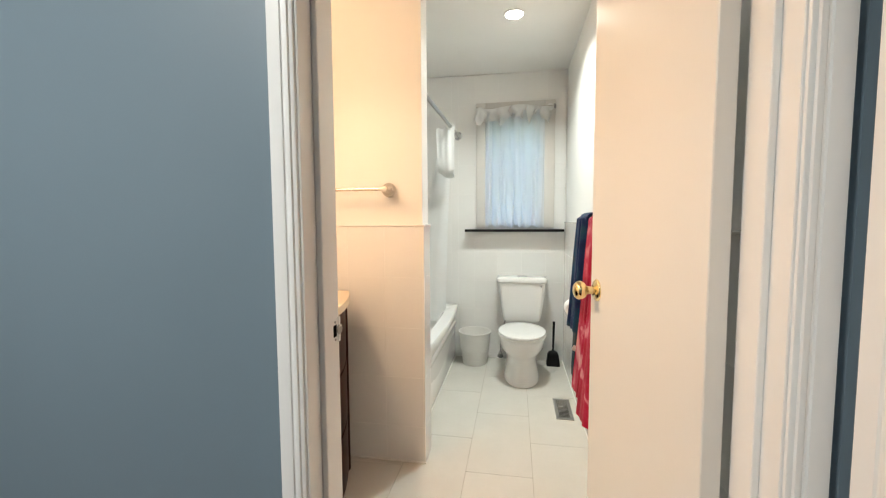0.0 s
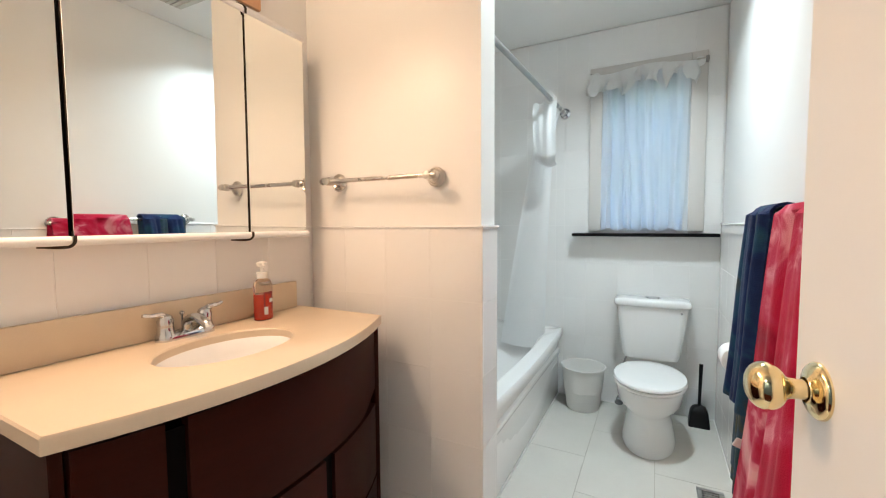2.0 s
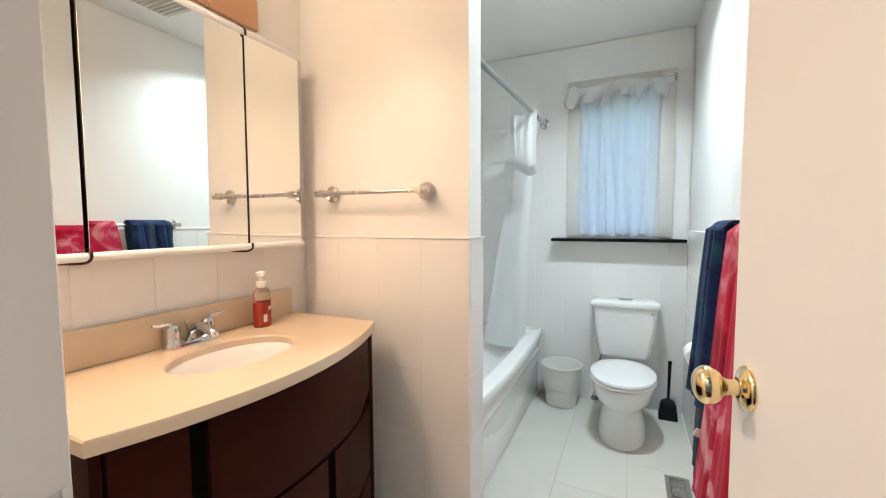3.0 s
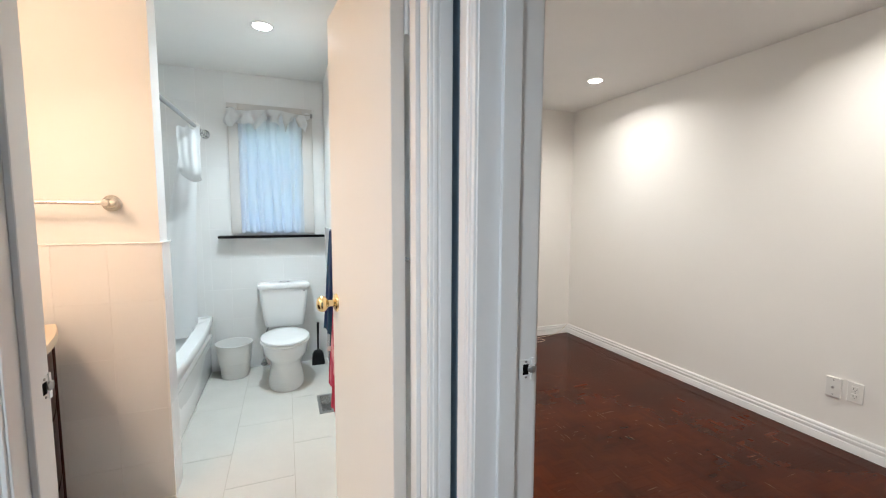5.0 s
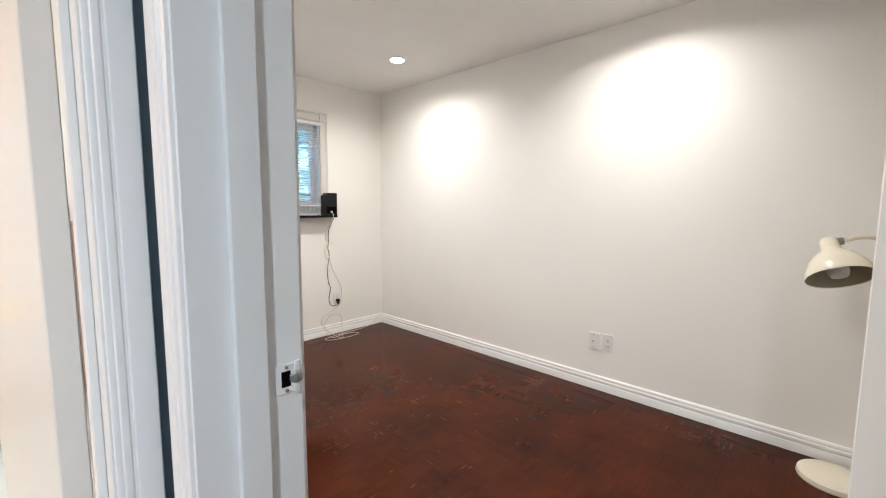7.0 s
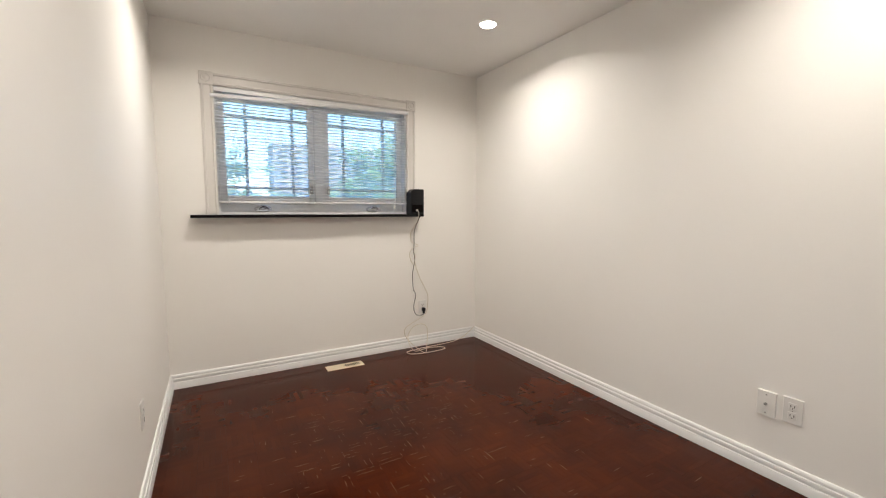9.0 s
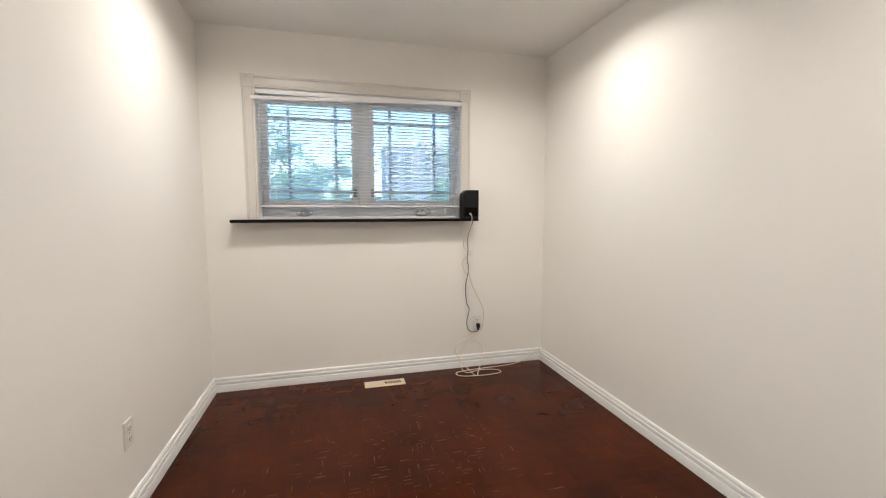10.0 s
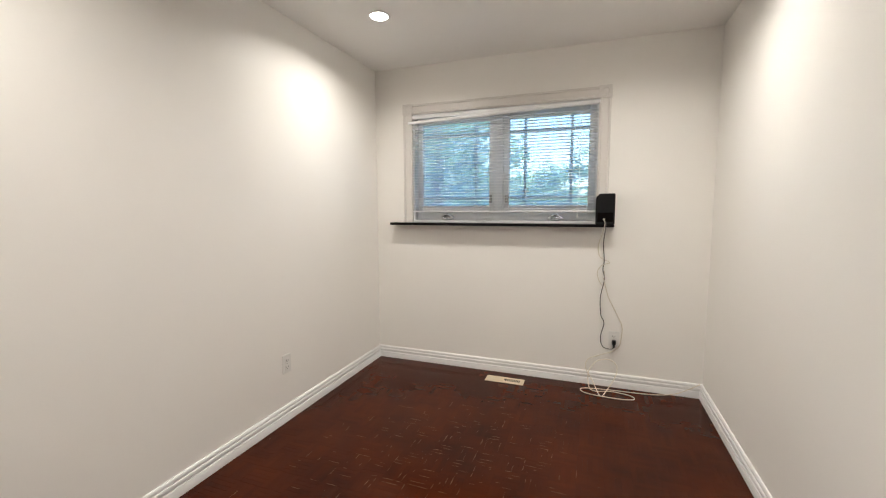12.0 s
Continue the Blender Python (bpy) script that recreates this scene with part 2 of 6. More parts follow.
M_LENS_C = glow("bath_downlight_lens", (0.95, 0.98, 1.0), 4.5)
M_BULB = glow("warm_bulb", (1.0, 0.72, 0.42), 2.0)
M_FROST = mat("frosted_bulb_glass", (0.72, 0.72, 0.68), 0.35, bump=0.0)
M_PARQ_O, M_PARQ_I = parquet_mat("parquet_strip_varnish", False), parquet_mat("parquet_field_varnish", True)
M_WORN = mat("bare_worn_wood", (0.18, 0.082, 0.038), 0.6, var=0.3, scale=9, grain=80, bump=0.05)
M_SUBFLOOR = mat("dark_parquet_joint", (0.030, 0.008, 0.003), 0.7, var=0.1, bump=0.0)
# Leaf greens are lightened to carry outdoor haze and glare.
M_LEAF = mat("leaf_green", (0.11, 0.19, 0.10), 0.5, var=0.35, scale=1.5, grain=9, bump=0.0, spec=0.3)
M_LEAF2 = mat("bright_leaf_green", (0.15, 0.25, 0.08), 0.5, var=0.35, scale=1.5, grain=9, bump=0.0, spec=0.3)
M_BARK = mat("grey_brown_bark", (0.09, 0.07, 0.055), 0.9, var=0.3, scale=8, grain=30, bump=0.4, dist=0.02)
# Brick, concrete and far glass sit close in tone: distance haze is painted in.
M_BRICKFAR = mat("pink_brown_hazed_brick", (0.34, 0.29, 0.29), 0.85, var=0.06, scale=0.3, grain=2, bump=0.0)
M_CONC = mat("hazed_pale_concrete", (0.31, 0.28, 0.28), 0.85, var=0.08, scale=0.4, grain=3, bump=0.0)
M_FARGLASS = mat("hazed_far_glass", (0.13, 0.15, 0.18), 0.1, var=0.1, bump=0.0)
M_GRASS = mat("lawn", (0.06, 0.09, 0.03), 0.9, var=0.3, scale=0.4, grain=12, bump=0.2, dist=0.03)
M_STUCCO = mat("house_outer_brick", (0.33, 0.24, 0.19), 0.9, var=0.15, scale=2, grain=20, bump=0.2)
M_FAN = mat("aged_white_grille", (0.55, 0.53, 0.47), 0.5, bump=0.0)

# ---- helpers for building ----


def box(bm, x0, x1, y0, y1, z0, z1, bevel=0.0, seg=1):
    r = bmesh.ops.create_cube(bm, size=1.0, matrix=Matrix.Translation(((x0 + x1) / 2, (y0 + y1) / 2, (z0 + z1) / 2)) @ Matrix.Diagonal((x1 - x0, y1 - y0, z1 - z0, 1)))
    if bevel:
        es = list({e for v in r["verts"] for e in v.link_edges})
        bmesh.ops.bevel(bm, geom=es, offset=bevel, segments=seg, profile=0.5, affect='EDGES')
    return r["verts"]


def ring_mesh(bm, rings, close_start=True, close_end=True, loop=True):
    """Skins rows of points (all of one length) into a surface."""
    rows = [[bm.verts.new(p) for p in r] for r in rings]
    n = len(rows[0])
    for a, b in zip(rows, rows[1:]):
        for i in range(n if loop else n - 1):
            j = (i + 1) % n
            bm.faces.new((a[i], a[j], b[j], b[i]))
    if close_start and loop:
        bm.faces.new(rows[0][::-1])
    if close_end and loop:
        bm.faces.new(rows[-1])
    return rows


def lathe(bm, profile, m=None, seg=32, sx=1.0, sy=1.0, close=(True, True)):
    """Turns (radius, height) pairs about the z axis, placed by the matrix m."""
    m = m or Matrix.Identity(4)
    rings = [[m @ Vector((max(r, 1e-4) * sx * math.cos(2 * math.pi * i / seg), max(r, 1e-4) * sy * math.sin(2 * math.pi * i / seg), h)) for i in range(seg)] for r, h in profile]
    ring_mesh(bm, rings, *close)


def tube(bm, pts, r, seg=8, caps=True):
    """A round tube through points; r is a number or one radius a point."""
    pts = [Vector(p) for p in pts]
    rings, up = [], None
    for i, p in enumerate(pts):
        d = (pts[min(i + 1, len(pts) - 1)] - pts[max(i - 1, 0)]).normalized()
        if up is None:
            up = d.orthogonal().normalized()
        up = (up - d * up.dot(d))
        up = up.normalized() if up.length > 1e-6 else d.orthogonal().normalized()
        side = d.cross(up)
        rad = r[i] if isinstance(r, (list, tuple)) else r
        rings.append([p + (up * math.cos(2 * math.pi * k / seg) + side * math.sin(2 * math.pi * k / seg)) * rad for k in range(seg)])
    ring_mesh(bm, rings, caps, caps)


def smooth_path(pts, steps=6):
    """Catmull-Rom through the points."""
    p = [Vector(q) for q in pts]
    p = [2 * p[0] - p[1]] + p + [2 * p[-1] - p[-2]]
    out = []
    for i in range(1, len(p) - 2):
        for s in range(steps):
            t = s / steps
            out.append(0.5 * ((2 * p[i]) + (p[i + 1] - p[i - 1]) * t + (2 * p[i - 1] - 5 * p[i] + 4 * p[i + 1] - p[i + 2]) * t * t + (3 * p[i] - p[i - 1] - 3 * p[i + 1] + p[i + 2]) * t ** 3))
    return out + [p[-2]]


def extrude_profile(bm, profile, start, end, u, v):
    """Sweeps a flat outline (pairs along the directions u and v) straight from start to end."""
    u, v = Vector(u), Vector(v)
    rings = [[Vector(s) + u * a + v * b for a, b in profile] for s in (start, end)]
    ring_mesh(bm, rings)


def sheet(bm, fn, nu, nv, thick=0.0):
    """A cloth from fn(u, v) -> point, with an even thickness."""
    g = [[bm.verts.new(fn(i / nu, j / nv)) for i in range(nu + 1)] for j in range(nv + 1)]
    faces = [bm.faces.new((g[j][i], g[j][i + 1], g[j + 1][i + 1], g[j + 1][i])) for j in range(nv) for i in range(nu)]
    if thick:
        bm.normal_update()
        bmesh.ops.solidify(bm, geom=faces, thickness=thick)


def finish(bm, name, material, smooth=True, angle=35):
    bmesh.ops.recalc_face_normals(bm, faces=bm.faces)
    me = bpy.data.meshes.new(name)
    bm.to_mesh(me)
    bm.free()
    me.materials.append(material)
    if smooth:
        me.shade_smooth()
        me.set_sharp_from_angle(angle=radians(angle))
    return me


def B():
    return bmesh.new()


def solid(name, bm, material, label="", category="", group="", kind="", smooth=True):
    """A thing or a piece of the setting that is one mesh."""
    return tagged(new(name, finish(bm, name, material, smooth)), label, category, group, kind)


def thing(name, x, y, z, label, category, group="", kind=""):
    """An Empty at the thing's base; its parts are given in world places."""
    ob = new(name)
    ob.empty_display_size = 0.1
    ob.matrix_basis = Matrix.Translation((x, y, z))
    return tagged(ob, label, category, group, kind)


def root_of(ob):
    p = Vector(ob.matrix_basis.translation)
    while ob.parent:
        ob = ob.parent
        p += ob.matrix_basis.translation
    return p


def part(name, bm, material, parent, label="", smooth=True, angle=35):
    bmesh.ops.translate(bm, verts=bm.verts, vec=-root_of(parent))
    ob = new(name, finish(bm, name, material, smooth, angle))
    ob.parent = parent
    return tagged(ob, label)


def bx(name, dims, material, parent, label="", bevel=0.0, seg=2):
    bm = B()
    box(bm, *dims, bevel=bevel, seg=seg)
    return part(name, bm, material, parent, label)


# ---- the plan: x to the east, y to the north ----
EAST, NORTH, SOUTH, WEST = 3.175, 3.90, -0.50, 0.69      # bedroom
BE, BW, BS = 0.53, -1.06, 1.10                           # bathroom
BFLOOR = 0.030                                           # tiled bathroom floor, a low step up
HALL_N, HALL_E, HALL_S, HALL_W = 0.98, 0.555, -0.42, -1.75
CEIL, BCEIL, DOOR_H = 2.44, 2.455, 2.03
PART_S, PART_N, PART_E = 2.276, 2.415, -0.305            # wall between vanity and tub
JAMB_W, JAMB_E = -0.21, 0.482                            # bathroom doorway
BJ_S, BJ_N = 0.11, 0.878                                 # bedroom doorway
WIN = (1.03, 2.455, 1.19, 2.06)                          # bedroom window opening
BWIN = (-0.13, 0.36, 1.17, 2.08)                         # bathroom window opening


def wall_along_x(name, x0, x1, y0, y1, z1, opening, material, label):
    bm = B()
    if opening:
        a, b, c, d = opening
        box(bm, x0, a, y0, y1, 0, z1)
        box(bm, b, x1, y0, y1, 0, z1)
        if c > 0:
            box(bm, a, b, y0, y1, 0, c)
        box(bm, a, b, y0, y1, d, z1)
    else:
        box(bm, x0, x1, y0, y1, 0, z1)
    return solid(name, bm, material, label, "wall", kind="structure", smooth=False)


def wall_along_y(name, y0, y1, x0, x1, z1, opening, material, label):
    bm = B()
    if opening:
        a, b, c, d = opening
        box(bm, x0, x1, y0, a, 0, z1)
        box(bm, x0, x1, b, y1, 0, z1)
        if c > 0:
            box(bm, x0, x1, a, b, 0, c)
        box(bm, x0, x1, a, b, d, z1)
    else:
        box(bm, x0, x1, y0, y1, 0, z1)
    return solid(name, bm, material, label, "wall", kind="structure", smooth=False)


wall_along_x("wall_north_bedroom", WEST - 0.08, EAST + 0.15, NORTH, NORTH + 0.10, 2.6, WIN, M_WALL, "warm white painted wall with a wide window")
bath_north = wall_along_x("wall_north_bathroom", BW - 0.15, WEST - 0.08, NORTH + 0.008, NORTH + 0.10, 2.6, BWIN, M_GROUT, "white tiled bathroom wall with a small window")
wall_along_x("wall_outer_bedroom", WEST - 0.08, EAST + 0.15, NORTH + 0.10, NORTH + 0.22, 2.6, WIN, M_STUCCO, "brick outer face of the house wall")
wall_along_x("wall_outer_bathroom", BW - 0.15, WEST - 0.08, NORTH + 0.10, NORTH + 0.22, 2.6, BWIN, M_STUCCO, "brick outer face beside the bathroom window")
wall_along_y("wall_west_bedroom", SOUTH - 0.1, NORTH, 0.62, WEST, 2.6, (BJ_S - 0.02, BJ_N + 0.02, 0, DOOR_H + 0.02), M_WALL, "warm white painted wall with a doorway")
wall_along_y("wall_east_bedroom", SOUTH - 0.1, NORTH, EAST, EAST + 0.15, 2.6, None, M_WALL, "long plain warm white painted wall")
wall_along_x("wall_south_bedroom", WEST, EAST, SOUTH - 0.1, SOUTH, 2.6, None, M_WALL, "plain warm white painted wall")
bath_east = wall_along_y("wall_east_bathroom", BS, NORTH, BE + 0.008, 0.62, 2.6, None, M_BATHWALL, "white bathroom wall with tile below the ledge")
wall_along_y("wall_east_hall", HALL_S, HALL_N, HALL_E, 0.62, 2.6, (BJ_S - 0.02, BJ_N + 0.02, 0, DOOR_H + 0.02), M_BLUE, "blue-grey painted hall wall with a doorway")
wall_along_x("wall_north_hall", HALL_W, 0.62, HALL_N, 1.04, 2.6, (JAMB_W - 0.02, JAMB_E + 0.02, 0, DOOR_H + 0.02), M_BLUE, "blue-grey painted hall wall beside the bathroom door")
wall_along_x("wall_south_bathroom", BW - 0.15, 0.62, 1.04, BS, 2.6, (JAMB_W - 0.02, JAMB_E + 0.02, 0, DOOR_H + 0.02), M_BATHWALL, "white bathroom wall with the doorway")
bath_west = wall_along_y("wall_west_bathroom", BS, NORTH, BW - 0.15, BW - 0.008, 2.6, None, M_BATHWALL, "white bathroom wall behind the vanity")
wall_along_x("wall_south_hall", HALL_W, 0.62, HALL_S - 0.1, HALL_S, 2.6, None, M_BLUE, "blue-grey painted hall wall")
# Unseen end wall, added to close the hall, which runs on here.
wall_along_y("wall_hall_closing", HALL_S - 0.1, HALL_N, HALL_W - 0.1, HALL_W, 2.6, None, M_BLUE, "blue-grey painted hall wall")
partition = wall_along_x("wall_partition", BW - 0.008, PART_E - 0.008, PART_S + 0.008, PART_N - 0.008, 2.6, None, M_BATHWALL, "white partition between vanity and bathtub")

for nm, dims, m, lab in (("ceiling_bedroom", (WEST, EAST, SOUTH, NORTH, CEIL, 2.6), M_CEIL, "matt white bedroom ceiling"),
                         ("ceiling_bathroom", (BW - 0.008, BE + 0.008, BS, NORTH + 0.008, BCEIL, 2.59), M_CEIL, "matt white bathroom ceiling"),
                         ("ceiling_hall", (HALL_W, HALL_E, HALL_S, HALL_N, CEIL, 2.59), M_CEIL, "matt white hall ceiling")):
    bm = B()
    box(bm, *dims)
    solid(nm, bm, m, lab, "ceiling", kind="structure", smooth=False)
# Unseen slab, added to keep the sky's light out above the ceilings.
bm = B()
box(bm, HALL_W - 0.2, EAST + 0.2, SOUTH - 0.15, NORTH + 0.23, 2.6, 2.75)
solid("unseen_sky_cover", bm, M_CONC, "unseen flat slab that closes the rooms off from the sky", "roof", kind="structure", smooth=False)

bm = B()
box(bm, HALL_W, 0.62, HALL_S, 1.04, -0.1, 0.0)
solid("floor_hall", bm, M_PARQ_I, "dark red-brown varnished hall floor", "floor", kind="structure", smooth=False)
bm = B()
box(bm, 0.62, EAST, SOUTH, NORTH, -0.1, -0.004)
floor_bed = solid("floor_bedroom", bm, M_SUBFLOOR, "dark red-brown finger-block parquet floor with worn scratches", "floor", kind="structure", smooth=False)
bm = B()
box(bm, BW, BE + 0.008, 1.04, NORTH + 0.008, -0.1, BFLOOR + (-0.003))
floor_bath = solid("floor_bathroom", bm, M_FGROUT, "cream ceramic tile floor with thin grey joints", "floor", kind="structure", smooth=False)

# ---- doorway trim ----
CASING = [(0.062 * (1 - d), q) for d, q in ((1, 0), (1, 0.012), (0.97, 0.0145), (0.50, 0.0152), (0.455, 0.0148), (0.42, 0.0122), (0.36, 0.0120), (0.32, 0.0138), (0.22, 0.0140), (0.18, 0.0135), (0.145, 0.0102), (0.05, 0.0096), (0.015, 0.0085), (0, 0.006), (0, 0))]


def casing_set(nx, a, b, top, face, axis, out, wide=(1.0, 1.0)):
    """Three strips of moulded casing round a doorway from a to b on the plane face; out is the side it stands proud of."""
    strips = []
    for side, edge, sgn in (("west", a, -1), ("east", b, 1)):
        bm = B()
        prof = [((0.062 - p) * wide[sgn > 0], q) for p, q in CASING]
        if axis == 'x':
            extrude_profile(bm, prof, (edge, face, 0), (edge, face, top + 0.062), (sgn, 0, 0), (0, out, 0))
        else:
            extrude_profile(bm, prof, (face, edge, 0), (face, edge, top + 0.062), (0, sgn, 0), (out, 0, 0))
        strips.append(solid("trim_" + nx, bm, M_TRIM, "white moulded door casing with slim ridges", "door trim", kind="structure"))
    bm = B()
    prof = [(0.062 - p, q) for p, q in CASING]
    if axis == 'x':
        extrude_profile(bm, prof, (a, face, top), (b, face, top), (0, 0, 1), (0, out, 0))
    else:
        extrude_profile(bm, prof, (face, a, top), (face, b, top), (0, 0, 1), (out, 0, 0))
    solid("trim_" + nx, bm, M_TRIM, "white moulded door casing over the doorway", "door trim", kind="structure")


casing_set("bathroom_door_hall", JAMB_W - 0.004, JAMB_E + 0.004, DOOR_H + 0.004, HALL_N, 'x', -1, (0.68, 0.80))
casing_set("bedroom_door_hall", BJ_S - 0.004, BJ_N + 0.004, DOOR_H + 0.004, HALL_E, 'y', -1)
casing_set("bedroom_door_room", BJ_S - 0.004, BJ_N + 0.004, DOOR_H + 0.004, WEST, 'y', 1)


def jamb(name, dims_list, label):
    d0 = dims_list[0]
    frame_ = thing(name, d0[0], d0[2], 0, label, "door frame", kind="structure")
    for piece, d in zip(("side_jamb", "side_jamb", "head_jamb", "door_stop", "door_stop"), dims_list):
        bx(piece, d, M_TRIM, frame_, bevel=0.0015, seg=1)
    return frame_


y0, y1 = HALL_N - 0.004, BS + 0.003
jamb("jamb_bathroom", [(JAMB_W - 0.02, JAMB_W, y0, y1, 0, DOOR_H), (JAMB_E, JAMB_E + 0.02, y0, y1, 0, DOOR_H), (JAMB_W - 0.02, JAMB_E + 0.02, y0, y1, DOOR_H, DOOR_H + 0.02),
                       (JAMB_W, JAMB_W + 0.011, 1.02, 1.055, 0, DOOR_H - 0.001), (JAMB_E - 0.011, JAMB_E, 1.02, 1.055, 0, DOOR_H - 0.001)], "white painted bathroom door jamb with stop")
x0, x1 = HALL_E - 0.004, WEST + 0.003
jamb("jamb_bedroom", [(x0, x1, BJ_N, BJ_N + 0.02, 0, DOOR_H), (x0, x1, BJ_S - 0.02, BJ_S, 0, DOOR_H), (x0, x1, BJ_S - 0.02, BJ_N + 0.02, DOOR_H, DOOR_H + 0.02),
                      (0.60, 0.64, BJ_N - 0.011, BJ_N, 0, DOOR_H - 0.001), (0.60, 0.64, BJ_S, BJ_S + 0.011, 0, DOOR_H - 0.001)], "white painted bedroom door jamb with stop")


def strike(name, m, label):
    """A strike plate: plate with a dark hole and a curved lip; local x along the jamb's depth, z up, y out of the jamb."""
    t = thing(name, *m.translation, label, "strike plate")
    m = m @ Matrix.Diagonal((0.74, 0.9, 0.70, 1))
    pieces = (("plate", M_TRIM, [(-0.022, 0.022, 0, 0.002, -0.03, 0.03)]), ("hole", M_SLOT, [(-0.010, 0.008, 0.002, 0.0026, -0.016, 0.016)]), ("painted_edge", M_TRIM, [(0.016, 0.026, 0.001, 0.0045, -0.034, 0.034)]))
    for nm, mt, bs in pieces:
        bm = B()
        for b_ in bs:
            box(bm, *b_, bevel=0.0008)
        bmesh.ops.transform(bm, matrix=m, verts=bm.verts)
        part(nm, bm, mt, t)
    bm = B()
    tube(bm, [(0.006, 0.003, 0), (0.016, 0.0045, 0), (0.026, 0.003, 0), (0.031, -0.004, 0)], [0.003, 0.006, 0.006, 0.005], 8)
    bmesh.ops.transform(bm, matrix=m @ Matrix.Diagonal((1, 1, 2.2, 1)), verts=bm.verts)
    part("lip", bm, M_STEEL, t, "bright worn steel lip")
    for z in (-0.024, 0.024):
        bm = B()
        lathe(bm, [(0.0035, 0), (0.0035, 0.0012), (0.002, 0.002)], m @ pose(0, 0.002, z, -90), 10)
        part("screw", bm, M_STEEL, t)


strike("strike_plate", Matrix(((0, 1, 0, JAMB_W), (1, 0, 0, 1.082), (0, 0, 1, 1.03), (0, 0, 0, 1))), "steel strike plate in the bathroom door jamb")
strike("strike_plate", Matrix(((1, 0, 0, 0.668), (0, -1, 0, BJ_N), (0, 0, 1, 1.02), (0, 0, 0, 1))), "steel strike plate in the bedroom door jamb")

# ---- baseboards ----
BASEB = [(0, 0), (0.019, 0), (0.019, 0.043), (0.017, 0.047), (0.010, 0.0475), (0.010, 0.054), (0.0155, 0.0555), (0.0165, 0.058), (0.0165, 0.070), (0.015, 0.073), (0.008, 0.0735), (0.008, 0.080), (0.012, 0.0815), (0.0125, 0.085), (0.010, 0.094), (0.006, 0.098), (0, 0.098)]


def baseboard(name, start, end, out):
    bm = B()
    extrude_profile(bm, BASEB, start, end, out, (0, 0, 1))
    solid(name, bm, M_TRIM, "white stepped baseboard along the bedroom wall", "baseboard", kind="structure")


baseboard("baseboard_north", (WEST, NORTH, 0), (EAST, NORTH, 0), (0, -1, 0))
baseboard("baseboard_east", (EAST, SOUTH, 0), (EAST, NORTH - 0.016, 0), (-1, 0, 0))
baseboard("baseboard_west", (WEST, BJ_N + 0.066, 0), (WEST, NORTH - 0.016, 0), (1, 0, 0))

# ---- bedroom window ----
window = thing("window_bedroom", 1.74, NORTH, 1.19, "wide white double casement window with divided panes", "window", kind="structure")
WC = [(0, 0), (0, 0.016), (0.012, 0.020), (0.02, 0.014), (0.058, 0.014), (0.066, 0.020), (0.078, 0.016), (0.078, 0)]
for edge, sgn in ((WIN[0], -1), (WIN[1], 1)):
    bm = B()
    a, b = sorted((edge, edge + sgn * 0.078))
    extrude_profile(bm, WC, (edge, NORTH, WIN[2]), (edge, NORTH, WIN[3]), (sgn, 0, 0), (0, -1, 0))
    part("casing_side", bm, M_WTRIM, window)
bm = B()
extrude_profile(bm, WC, (WIN[0], NORTH, WIN[3]), (WIN[1], NORTH, WIN[3]), (0, 0, 1), (0, -1, 0))
part("casing_head", bm, M_WTRIM, window)
for cx in (WIN[0] - 0.040, WIN[1] + 0.040):
    bm = B()
    box(bm, cx - 0.042, cx + 0.042, NORTH - 0.023, NORTH, WIN[3] - 0.002, WIN[3] + 0.084, bevel=0.003)
    blk = part("corner_block", bm, M_WTRIM, window)
    bm = B()
    lathe(bm, [(0.030, 0), (0.030, 0.004), (0.026, 0.006), (0.022, 0.002), (0.012, 0.002), (0.006, 0.005), (0.0, 0.0055)], pose(cx, NORTH - 0.023, WIN[3] + 0.041, 90), 24, close=(False, False))
    part("rosette", bm, M_WTRIM, blk)
bm = B()
for d in ((WIN[0], WIN[0] + 0.016, NORTH, NORTH + 0.2, WIN[2], WIN[3]), (WIN[1] - 0.016, WIN[1], NORTH, NORTH + 0.2, WIN[2], WIN[3]),
          (WIN[0] + 0.016, WIN[1] - 0.016, NORTH, NORTH + 0.2, WIN[3] - 0.016, WIN[3]), (WIN[0] + 0.016, WIN[1] - 0.016, NORTH, NORTH + 0.2, WIN[2] - 0.002, WIN[2] + 0.016)):
    box(bm, *d)
part("window_frame", bm, M_SASH, window, smooth=False)
bx("bottom_rail", (WIN[0] + 0.016, WIN[1] - 0.016, NORTH + 0.055, NORTH + 0.13, WIN[2] + 0.016, WIN[2] + 0.075), M_SASH, window, bevel=0.004)
bx("centre_post", (1.70, 1.77, NORTH + 0.05, NORTH + 0.13, WIN[2] + 0.075, WIN[3] - 0.016), M_SASH, window, bevel=0.004)
GY = NORTH + 0.10
